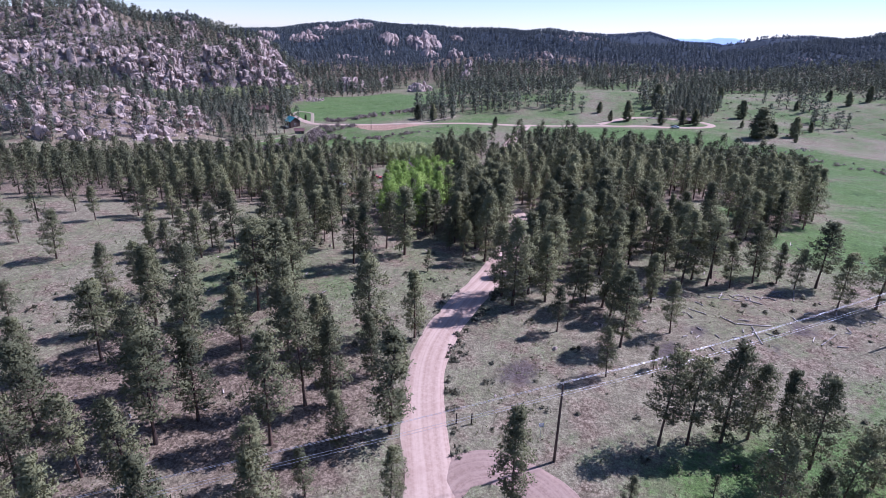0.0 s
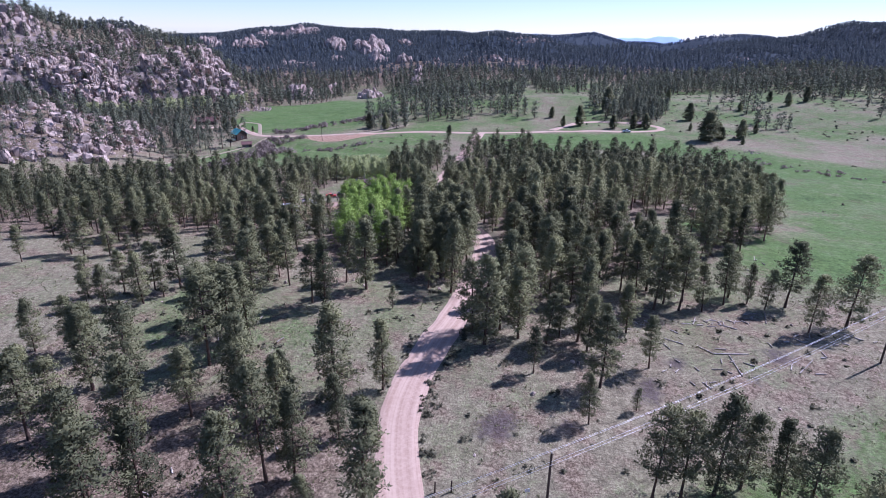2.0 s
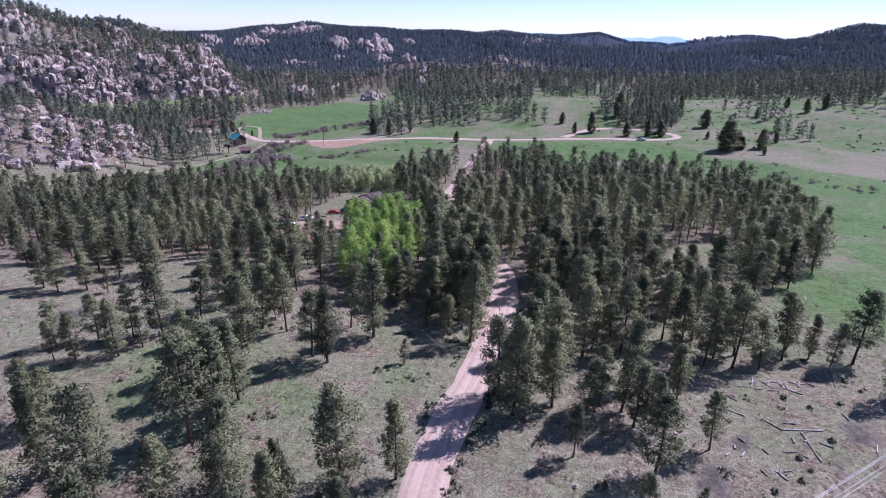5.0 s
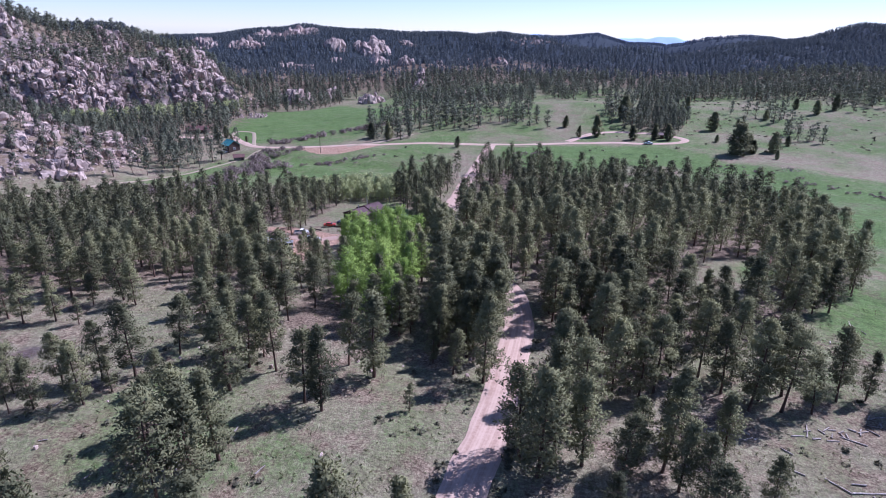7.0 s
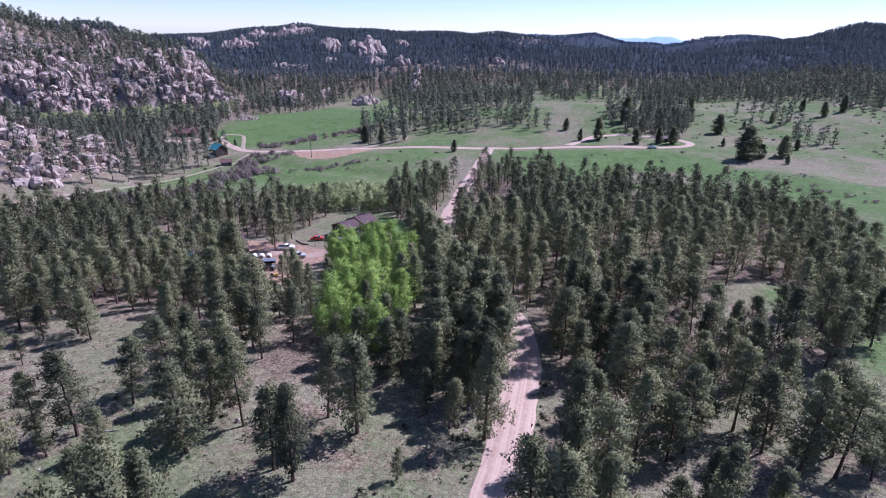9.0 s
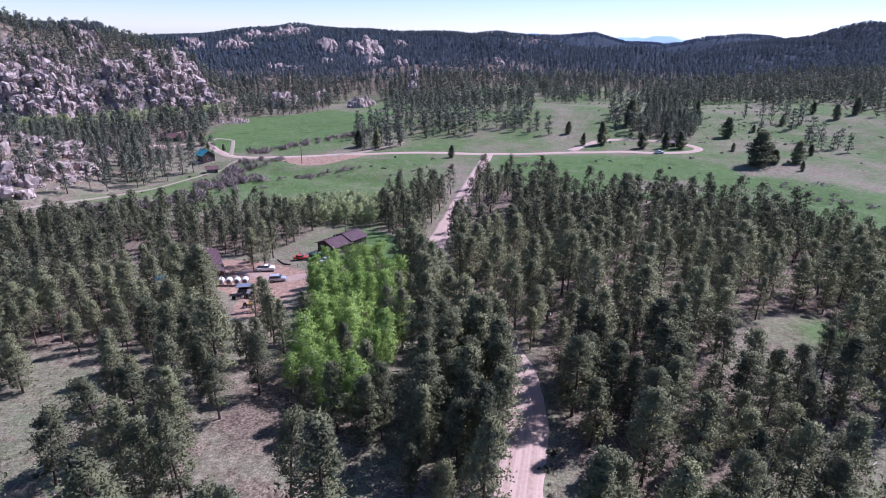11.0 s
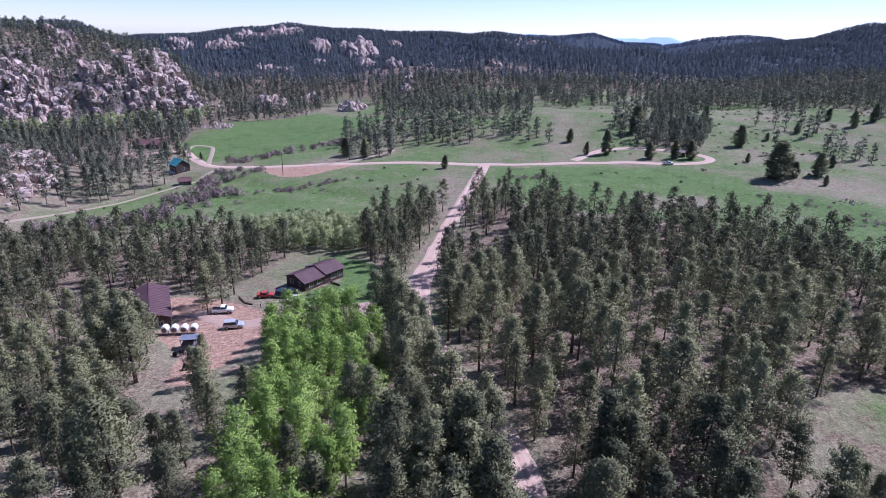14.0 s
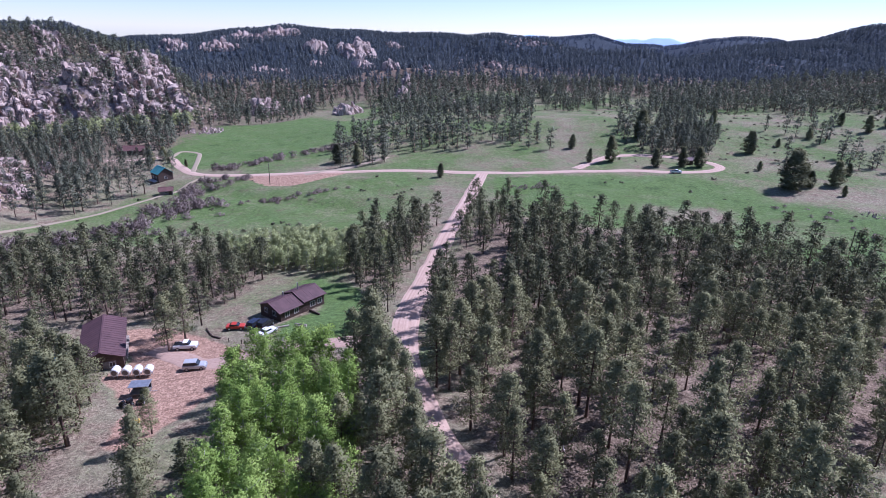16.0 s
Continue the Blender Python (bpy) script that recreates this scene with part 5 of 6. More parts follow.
for x, y, tall in thicket.rows:
    k = int(rng.integers(0, 2))
    m = Matrix.Translation((x, y, float(height(x, y)) - 0.05)) @ Matrix.Rotation(rng.uniform(0, 6.28), 4, "Z") @ Matrix.Scale(tall / 6.0, 4)
    if k in pale_first:
        another(pale_first[k], m)
    else:
        ob = thing("young_aspen", m, "thin young aspen with sparse pale leaves", "tree", "pale aspen thicket")
        part("trunk", pale_meshes[k][0], PALE_BARK, ob)
        part("crown", pale_meshes[k][1], PALE_ASPEN, ob)
        pale_first[k] = ob
for _ in range(80):
    fs, fw = rng.uniform(-66, 112), rng.normal(-32, 8)
    x, y = -297 + 0.725 * fs - 0.69 * fw, 448 + 0.69 * fs + 0.725 * fw
    ob = another(pale_first[int(rng.integers(0, 2))], Matrix.Translation((x, y, float(height(x, y)) - 0.05)) @ Matrix.Rotation(rng.uniform(0, 6.28), 4, "Z") @ Matrix.Diagonal((1.7, 1.7, rng.uniform(1.3, 1.7), 1)))
    tagged(ob, "pale budding aspen at the foot of the cliff", "tree", "aspens below the cliff")
# one bright tree among the rocks
ob = another(aspen_first[0], Matrix.Translation((-330, 395, float(height(-330, 395)) - 0.1)) @ Matrix.Scale(1.5, 4))
tagged(ob, "lone bright green aspen under the granite cliff", "tree")

# ---- shrubs and grass ----
WILLOWS = [shrub_model(71, 1.7, 1.4, 18, 6, 0.62, 0.13), shrub_model(72, 1.3, 1.6, 15, 6, 0.62, 0.13)]
SAGES = [shrub_model(73, 0.5, 0.5, 7, 4, 0.38, 0.17), shrub_model(74, 0.7, 0.45, 8, 4, 0.38, 0.17)]
TUFT = [(np.zeros((3, 3)) + [[0, 0, -0.3], [0.01, 0, -0.3], [0, 0.01, -0.3]], np.array([[0, 1, 2]]))]


def band(line, spread, count, rng, low, high):
    """Plants strewn along a line."""
    i = rng.integers(0, len(line), count)
    p = line[i] + rng.normal(0, spread, (count, 2))
    return [(a, b, c) for (a, b), c in zip(p, rng.uniform(low, high, count))]


creek_west = spline([(-150, 262), (-136, 266), (-128, 276), (-120, 282), (-110, 276)], 2.0)
creek_upper = spline([(-124, 292), (-118, 306), (-110, 306), (-104, 312), (-118, 322), (-122, 336), (-112, 334)], 2.0)
creek_road = spline([(-124, 346), (-116, 350), (-106, 352)], 2.0)
creek_north = spline([(-128, 372), (-118, 378), (-108, 392), (-96, 402), (-78, 416), (-60, 428)], 2.0)
creek_east = spline([(104, 333), (116, 282), (126, 272), (138, 262), (160, 240), (200, 220), (240, 196)], 2.0)
strip_mid = spline([(-94, 314), (-84, 319), (-70, 326), (-52, 332)], 2.0)
willows = band(creek_west, 5.5, 75, rng, 0.9, 1.9) + band(creek_upper, 4.0, 80, rng, 0.9, 1.9) + band(creek_road, 2.5, 26, rng, 0.8, 1.5) + band(creek_north, 3.5, 80, rng, 0.8, 1.6) + band(strip_mid, 1.8, 26, rng, 0.6, 1.2)
willows += band(creek_east[10:], 3.0, 80, rng, 0.45, 0.9) + band(spline([(10, 332), (26, 336)], 2.0), 2, 14, rng, 0.6, 0.9)
willows = [p for p in willows if near_line(np.array([p[0]]), np.array([p[1]]), WEST_TRACK, 4.0)[0] == 0 and near_line(np.array([p[0]]), np.array([p[1]]), VALLEY_ROAD, 5.0)[0] == 0]
scatter("willow_scrub", WILLOWS, rows_of(willows, 2, rng, 1.0), [BARK, WILLOW], "leafless purple-grey willow scrub along the creek", "shrubs")
sage = []
for poly, count in (([(60, 380), (130, 340), (330, 330), (400, 560), (60, 560)], 620), (MID_MEADOW, 60), (EAST_MEADOW, 60), ([(-70, 60), (66, 60), (60, 112), (-70, 116)], 170)):
    p = np.array(poly)
    xs, ys = rng.uniform(p[:, 0].min(), p[:, 0].max(), count), rng.uniform(p[:, 1].min(), p[:, 1].max(), count)
    ok = inside(xs, ys, poly) & ~built_over(xs, ys)
    sage += [(a, b, c * (1.0 if b < 200 else 1.5)) for a, b, c in zip(xs[ok], ys[ok], rng.uniform(0.5, 1.3, ok.sum()))]
# low bushes along the road's banks
for side in (-1, 1):
    d = np.gradient(MAIN_ROAD, axis=0)
    d /= np.linalg.norm(d, axis=1)[:, None]
    bank = MAIN_ROAD + side * np.stack([d[:, 1], -d[:, 0]], -1) * 3.6
    bank = bank[(bank[:, 1] > 55) & (bank[:, 1] < 125)]
    sage += band(bank, 0.45, 80 if side > 0 else 26, rng, 0.5, 1.1)
scatter("sagebrush", SAGES, rows_of(sage, 2, rng, 1.0), [BARK, SAGE], "low grey-green bushes dotted over the grass", "shrubs")
TUFTS = [(TUFT[0], tufts(np.random.default_rng(80 + k), np.random.default_rng(80 + k).normal(0, 0.16, (3, 3)) * [1, 1, 0], 4, 0.34, 0.10, 1.2)) for k in range(3)]
xs, ys = rng.uniform(-90, 84, 11000), 40 + 105 * rng.uniform(size=11000) ** 1.1
ok = ~built_over(xs, ys) & (value_noise(xs, ys, 9, 51) + 0.5 * value_noise(xs, ys, 3, 52) > -0.15)
scatter("grass_tufts", TUFTS, rows_of([(a, b, c) for a, b, c in zip(xs[ok], ys[ok], rng.uniform(0.5, 1.2, ok.sum()))], 3, rng, 1.0), [GRASS, GRASS], "dry and green grass tufts", "grass")


# ---- granite ----
def boulder_mesh(seed, tall, fine=3):
    """A weathered granite block: squarish, cut flat by joints, its edges worn."""
    rng2 = np.random.default_rng(seed)
    bm = bmesh.new()
    bmesh.ops.create_icosphere(bm, subdivisions=fine, radius=1.0)
    cuts = [Vector((a, b, c * 0.6)).normalized() for a, b, c in rng2.normal(size=(10, 3))]
    depth = rng2.uniform(0.66, 0.88, 10)
    off = Vector(rng2.uniform(-50, 50, 3))
    for v in bm.verts:
        d = v.co.normalized()
        k = (abs(d.x) ** 7 + abs(d.y) ** 7 + abs(d.z) ** 7) ** (-1 / 7)
        for c, e in zip(cuts, depth):
            dot = d.dot(c)
            if dot > 0.2:
                k = min(k, e / dot)
        k *= 1 + 0.07 * noise.noise(d * 1.6 + off) + 0.03 * noise.noise(d * 6 + off)
        groove = abs(noise.noise(Vector((d.x * 2.0, d.y * 2.0, d.z * 0.5)) + off))
        k *= 1 - 0.26 * max(0, 0.09 - groove) / 0.09
        v.co = Vector((d.x * k, d.y * k, d.z * k * tall))
    bm.normal_update()
    for f in bm.faces:
        f.smooth = True
    for e in bm.edges:
        e.smooth = e.calc_face_angle(0) < 0.42
    me = bpy.data.meshes.new("boulder")
    bm.to_mesh(me)
    bm.free()
    me.materials.append(GRANITE)
    return me


def pillar_mesh(seed, tall):
    """A jointed granite buttress, one unit in radius: flat-faced blocks between deep cracks, each set in or out."""
    rng2 = np.random.default_rng(seed)
    around, up = 34, 22
    faces = np.sort(rng2.uniform(0, 2 * math.pi, 7))
    flat = rng2.uniform(0.78, 1.08, 7)
    joints = np.sort(rng2.uniform(0, 2 * math.pi, 6))
    ledges = np.sort(rng2.uniform(0.10, 0.97, 6))
    shift = rng2.uniform(-0.26, 0.14, (7, 7))
    summit = rng2.uniform(0.80, 1.0, 7)
    off = Vector(rng2.uniform(-50, 50, 3))
    v, f = [], []
    for j in range(up + 1):
        u = j / up
        for i in range(around):
            a = 2 * math.pi * i / around
            slant = 0.07 * math.sin(2 * a + seed) + 0.03 * math.sin(5 * a)
            cut = [e / max(0.05, math.cos(a - c)) for c, e in zip(faces, flat) if math.cos(a - c) > 0.1]
            k = min(cut + [1.25])
            gap_j = np.abs((a + 0.5 * u - joints + math.pi) % (2 * math.pi) - math.pi).min()
            gap_l = np.abs(u + slant - ledges).min() * tall
            col, row = int((a > joints).sum()), int((u + slant > ledges).sum())
            k *= 1.05 - 0.20 * u + shift[col, row]
            k *= 1 - 0.40 * max(0, 1 - gap_j / 0.13) - 0.26 * max(0, 1 - gap_l / 0.12)
            k *= 1 + 0.10 * noise.noise(Vector((math.cos(a), math.sin(a), u * tall)) * 1.3 + off)
            if u > 0.9:
                k *= 1 - 0.75 * ((u - 0.9) / 0.1) ** 2
            v.append((k * math.cos(a), k * math.sin(a), u * tall * (summit[col] if u > 0.75 else 1.0)))
    for j in range(up):
        for i in range(around):
            p, q = j * around + i, j * around + (i + 1) % around
            f += [(p, q, q + around), (p, q + around, p + around)]
    v.append((0, 0, tall * summit.mean()))
    f += [(up * around + i, up * around + (i + 1) % around, len(v) - 1) for i in range(around)]
    me = tri_mesh("buttress", v, f, [GRANITE], smooth=True)
    me.set_sharp_from_angle(angle=0.45)
    return me


BOULDERS = [boulder_mesh(100 + i, (1.2, 1.45, 1.7, 1.0, 2.0, 0.9, 1.2, 0.8)[i]) for i in range(8)]
COARSE = [boulder_mesh(120 + i, (1.2, 1.4, 1.0, 1.7)[i], 2) for i in range(4)]
PILLARS = [pillar_mesh(130 + i, (2.6, 3.4, 2.0, 4.2, 3.0)[i]) for i in range(5)]


def outcrop(name, label, spots, rng, group="granite outcrops"):
    """A rock formation of single boulders. spots: rows of x, y, size, sink (how deep it sits), model choice."""
    cx, cy = sum(s[0] for s in spots) / len(spots), sum(s[1] for s in spots) / len(spots)
    ob = thing(name, Matrix.Translation((cx, cy, float(height(cx, cy)))), label, "rock", group)
    for x, y, size, lift, kinds in spots:
        me = BOULDERS[int(rng.choice(kinds))]
        b = new("boulder", me)
        b.parent = ob
        z = float(height(x, y)) + lift
        b.matrix_basis = (Matrix.Translation((x, y, z)) @ Euler((rng.normal(0, 0.09), rng.normal(0, 0.09), rng.uniform(0, 6.28))).to_matrix().to_4x4()
                          @ Matrix.Diagonal((size * rng.uniform(0.8, 1.2), size * rng.uniform(0.8, 1.2), size * rng.uniform(0.85, 1.2), 1)))
        b.matrix_parent_inverse = ob.matrix_basis.inverted()
    return ob


def cliff_spots(rng, s0, s1, count, w0, w1, small, large, thin=1.0, kinds=(0, 1, 2, 3, 4, 6)):
    """Blocks strewn over the hill's face, save for the wooded clefts."""
    out = []
    while len(out) < count:
        s, w = rng.uniform(s0, s1), rng.uniform(w0, w1)
        if rng.uniform() < thin * gully(s, w):
            continue
        size = small + (large - small) * rng.uniform() ** 2
        w -= 0.7 * size
        x, y = -297 + 0.725 * s - 0.69 * w, 448 + 0.69 * s + 0.725 * w
        out.append((x, y, size, rng.uniform(-0.3, 0.8) * size, kinds))
    return out


def buttresses(ob, rng, s0, s1, tiers):
    """Jointed pillars in tiers up the face. tiers: how far in, spacing, least and most radius."""
    for w0, step, small, large in tiers:
        s = s0
        while s < s1:
            s += step * rng.uniform(0.7, 1.3)
            w = w0 + rng.normal(0, 2.0)
            if rng.uniform() < 1.2 * gully(s, w):
                continue
            size = rng.uniform(small, large)
            x, y = -297 + 0.725 * s - 0.69 * w, 448 + 0.69 * s + 0.725 * w
            fx, fy = x + 0.69 * size, y - 0.725 * size
            b = new("buttress", PILLARS[int(rng.integers(0, 5))])
            b.parent = ob
            b.matrix_basis = (Matrix.Translation((x, y, min(float(height(x, y)), float(height(fx, fy))) - 1.5)) @ Euler((rng.normal(0, 0.06), rng.normal(0, 0.06), rng.uniform(0, 6.28))).to_matrix().to_4x4()
                              @ Matrix.Diagonal((size * rng.uniform(0.8, 1.25), size * rng.uniform(0.8, 1.25), size * rng.uniform(0.85, 1.15), 1)))
            b.matrix_parent_inverse = ob.matrix_basis.inverted()


cliff = outcrop("granite_cliff", "pale pink granite cliff of jointed blocks above pines", cliff_spots(rng, -60, 108, 250, -10, 26, 1.6, 4.0, 0.9)
                + cliff_spots(rng, -60, 108, 150, -26, -6, 0.9, 2.6, 0.5, (0, 3, 5, 6, 7)) + cliff_spots(rng, -50, 104, 60, 14, 34, 1.4, 3.2, 0.9), rng)
buttresses(cliff, rng, -62, 102, ((-3, 5.5, 2.9, 4.6), (3, 5.5, 3.4, 5.6), (9, 5.5, 3.2, 5.2), (15, 5.5, 3.0, 4.6), (21, 6.5, 2.5, 4.0)))
cliff = outcrop("granite_cliff", "broken granite cliff rising out of the wooded hillside", cliff_spots(rng, -190, -60, 90, -8, 30, 1.6, 4.0), rng)
buttresses(cliff, rng, -190, -62, ((0, 14.0, 2.8, 4.6), (10, 15.0, 2.6, 4.4), (22, 20.0, 2.4, 4.0)))
for s0, s1, w0, w1, count in ROCK_PATCHES:
    outcrop("granite_rib", "steep granite blocks among pines near the hilltop", cliff_spots(rng, s0, s1, count, w0, w1, 1.8, 4.6, 0.3), rng)
low = []
while len(low) < 300:
    x, y = rng.uniform(-290, -168), rng.uniform(232, 350)
    if inside(x, y, LOW_ROCKS) and near_line(np.array([x]), np.array([y]), WEST_TRACK, 6.0)[0] == 0:
        size = 1.0 + 3.4 * rng.uniform() ** 2
        low.append((x, y, size, rng.uniform(-0.35, 0.3) * size, (0, 3, 5, 6, 7)))
# rubble between the larger blocks
pebble = bmesh.new()
bmesh.ops.create_cube(pebble, size=1.7)
bmesh.ops.bevel(pebble, geom=pebble.edges[:], offset=0.3, segments=1, affect='EDGES')
bmesh.ops.triangulate(pebble, faces=pebble.faces[:])
for v in pebble.verts:
    v.co *= 1 + 0.5 * noise.noise(v.co * 0.9)
pv = np.array([v.co[:] for v in pebble.verts])
pf = np.array([[v.index for v in f.verts] for f in pebble.faces])
pebble.free()


def turned(v):
    a, b = rng.uniform(0, 6.28), rng.normal(0, 0.3)
    m = np.array(Euler((b, -b, a)).to_matrix())
    return v @ m.T


rv, rf = [], []
for x, y in zip(rng.uniform(-300, -165, 1100), rng.uniform(230, 355, 1100)):
    s, w = (x + 297) * 0.725 + (y - 448) * 0.69, -(x + 297) * 0.69 + (y - 448) * 0.725
    if inside(x, y, LOW_ROCKS):
        k = rng.uniform(0.4, 1.3, 3)
        rv.append(turned(pv * k * 0.7) + [x, y, float(height(x, y))])
        rf.append(pf + len(pv) * len(rf))
for s, w in zip(rng.uniform(-190, 122, 900), rng.uniform(-16, 60, 900)):
    x, y = -297 + 0.725 * s - 0.69 * w, 448 + 0.69 * s + 0.725 * w
    if rng.uniform() > gully(s, w):
        rv.append(turned(pv * rng.uniform(0.7, 2.0, 3)) + [x, y, float(height(x, y))])
        rf.append(pf + len(pv) * len(rf))
tagged(new("rubble", tri_mesh("rubble", np.concatenate(rv), np.concatenate(rf), [GRANITE])), "broken granite rubble between the large blocks", "rubble", kind="stuff")
outcrop("rock_slope", "slope of broken pinkish granite blocks among pines", low, rng)


def knob(x, y, reach, tall, count, label):
    """A crag: steep blocks shouldering one another, highest in the middle."""
    ob = thing("rock_outcrop", Matrix.Translation((x, y, float(height(x, y)))), label, "rock", "granite outcrops")
    for k in range(count * 4):
        a, d = rng.uniform(0, 6.28), reach * math.sqrt(rng.uniform())
        size = min(0.4 * reach, tall * rng.uniform(0.11, 0.25) * (1.15 - 0.4 * d / reach))
        px, py = x + d * math.cos(a), y + d * math.sin(a)
        b = new("boulder", COARSE[int(rng.integers(0, 4))])
        b.parent = ob
        lift = max(0.0, tall * (0.52 - 0.5 * d / reach) - size) * (k % 2) * rng.uniform(0.4, 1.0)
        b.matrix_basis = (Matrix.Translation((px, py, float(height(px, py)) + lift)) @ Euler((rng.normal(0, 0.1), rng.normal(0, 0.1), rng.uniform(0, 6.28))).to_matrix().to_4x4()
                          @ Matrix.Diagonal((size * rng.uniform(0.9, 1.5), size * rng.uniform(0.9, 1.5), size * rng.uniform(0.9, 1.5) + 0.35 * lift, 1)))
        b.matrix_parent_inverse = ob.matrix_basis.inverted()


for x, y, reach, tall, count, label in CRAGS:
    knob(x, y, reach, tall, count, label)


# ---- power line, fence posts, signs ----
def utility_pole(x, y, tall, label):
    z = float(height(x, y))
    ob = thing("utility_pole", Matrix.Translation((x, y, z)), label, "utility pole", "poles")
    part("post", rod(bmesh.new(), (0, 0, -0.4), (0.05, 0.02, tall), 0.16, 0.11, 10), POLE_WOOD, ob)
    bm = bmesh.new()
    rod(bm, (0.05, 0.02, tall - 0.05), (0.05, 0.02, tall + 0.22), 0.05, 0.035, 8)
    part("insulator", bm, CONCRETE, ob)
    bm = box(bmesh.new(), (0.08, -0.2, tall - 1.05), (0.09, 0.75, 0.10), 0.012)
    part("bracket", bm, POLE_WOOD, ob)
    for k in (-0.5, 0.1):
        part("insulator", rod(bmesh.new(), (0.08, k, tall - 1.0), (0.08, k, tall - 0.84), 0.045, 0.03, 8), CONCRETE, ob)
    return z + tall


def cable(points, radius, label):
    cu = bpy.data.curves.new("cable", "CURVE")
    cu.dimensions, cu.bevel_depth, cu.bevel_resolution = "3D", radius, 2
    sp = cu.splines.new("POLY")
    sp.points.add(len(points) - 1)
    for p, q in zip(sp.points, points):
        p.co = (*q, 1)
    tmp = bpy.data.objects.new("tmp", cu)
    me = bpy.data.meshes.new_from_object(tmp)
    bpy.data.objects.remove(tmp)
    me.name = "power_cable"
    me.materials.clear()
    me.materials.append(WIRE)
    tagged(new("power_cable", me), label, "cable", "cables of the power line")


POLES = [(-66, 13.5, 10.0), (11.8, 58.4, 10.0), (64.8, 93.9, 10.0), (128, 136, 10.0)]
tops = [utility_pole(x, y, t, "dark creosoted wooden utility pole in the grass") for x, y, t in POLES]
for down, out in ((-0.22, 0.0), (-0.22, 0.14), (0.86, -0.5), (0.86, -0.15)):
    line = []
    for (x0, y0, _), (x1, y1, _), z0, z1 in zip(POLES, POLES[1:], tops, tops[1:]):
        for k in range(24):
            u = k / 24
            line.append((x0 + (x1 - x0) * u - out * 0.5, y0 + (y1 - y0) * u + out, z0 + (z1 - z0) * u - down - 3.2 * u * (1 - u)))
    cable(line, 0.0125, "pale aluminium power cable between wooden poles")
for x, y, t in ((98, 258, 8.5), (-92.2, 340.7, 9.0)):
    utility_pole(x, y, t, "lone weathered pole in the meadow")


def fence_post(x, y, tall):
    ob = thing("fence_post", Matrix.Translation((x, y, float(height(x, y)))), "short dark wooden post beside the gravel road", "post", "roadside posts")
    part("post", rod(bmesh.new(), (0, 0, -0.2), (0.02, 0, tall), 0.09, 0.08, 8), POLE_WOOD, ob)


fence_post(0.2, 62.6, 1.5)
fence_post(2.0, 62.9, 1.5)
for x, y in ((-40.6, 199), (-43.4, 198.4), (-46.2, 198.6), (-49.2, 199.6)):
    fence_post(x, y, 0.9)


def sign(x, y):
    ob = thing("road_sign", pose(x, y, float(height(x, y)), 0, 0, 20), "small white sign panel on a steel post", "sign")
    part("post", rod(bmesh.new(), (0, 0, -0.2), (0, 0, 2.0), 0.03, 0.03, 8), STEEL, ob)
    part("panel", box(bmesh.new(), (0, -0.05, 1.85), (0.6, 0.03, 0.45), 0.01), WHITE, ob)


sign(10.2, 62.0)


# ---- felled logs in the clearing ----
def log_mesh(seed, length, radius):
    r = np.random.default_rng(seed)
    bm = bmesh.new()
    bmesh.ops.create_cone(bm, cap_ends=True, segments=9, radius1=radius, radius2=radius * 0.75, depth=length, matrix=Matrix.Rotation(math.pi / 2, 4, "Y"))
    bmesh.ops.subdivide_edges(bm, edges=[e for e in bm.edges if e.calc_length() > length * 0.6], cuts=4)
    for v in bm.verts:
        v.co += Vector((0, 0.12 * radius * math.sin(v.co.x * 3), 0.25 * radius * math.sin(v.co.x * 1.4 + seed))) + Vector(r.normal(0, radius * 0.06, 3))
    me = bpy.data.meshes.new("log")
    bm.to_mesh(me)
    bm.free()
    me.materials.append(DEADWOOD)
    return me


LOGS = [log_mesh(1, 1.0, 0.10), log_mesh(2, 1.6, 0.095), log_mesh(3, 2.9, 0.09), log_mesh(4, 0.7, 0.13), log_mesh(5, 5.2, 0.10)]


def lay_log(x, y, k, label="bleached felled log lying on dry grass", group="felled logs"):
    a = rng.uniform(0, math.pi)
    e = 0.5
    dz = (float(height(x + e * math.cos(a), y + e * math.sin(a))) - float(height(x - e * math.cos(a), y - e * math.sin(a)))) / (2 * e)
    ob = tagged(new("log", LOGS[k]), label, "log", group)
    ob.matrix_world = Matrix.Translation((x, y, float(height(x, y)) + 0.09)) @ Matrix.Rotation(a, 4, "Z") @ Matrix.Rotation(-math.atan(dz), 4, "Y")


for cx, cy, sx_, sy_, count in ((30, 102.6, 3.2, 0.7, 16), (42.3, 104, 2.4, 0.7, 16), (34.5, 87.5, 1.6, 1.4, 8), (40, 90, 2.6, 2.2, 10), (56, 98, 2.4, 1.0, 8), (51, 107, 3.0, 1.2, 10), (62, 100, 3.0, 1.4, 7), (44, 95, 8, 4, 10), (24, 101, 4, 2, 6),
                               (-46, 95, 12, 7, 10), (-30, 60, 10, 7, 8), (20, 150, 26, 20, 26), (56, 128, 10, 8, 8)):
    for _ in range(count):
        x, y = rng.normal(cx, sx_), rng.normal(cy, sy_)
        if not built_over(np.array([x]), np.array([y]))[0]:
            lay_log(x, y, int(rng.choice((0, 0, 1, 1, 2, 3, 4), p=(0.25, 0.2, 0.2, 0.12, 0.06, 0.14, 0.03))))
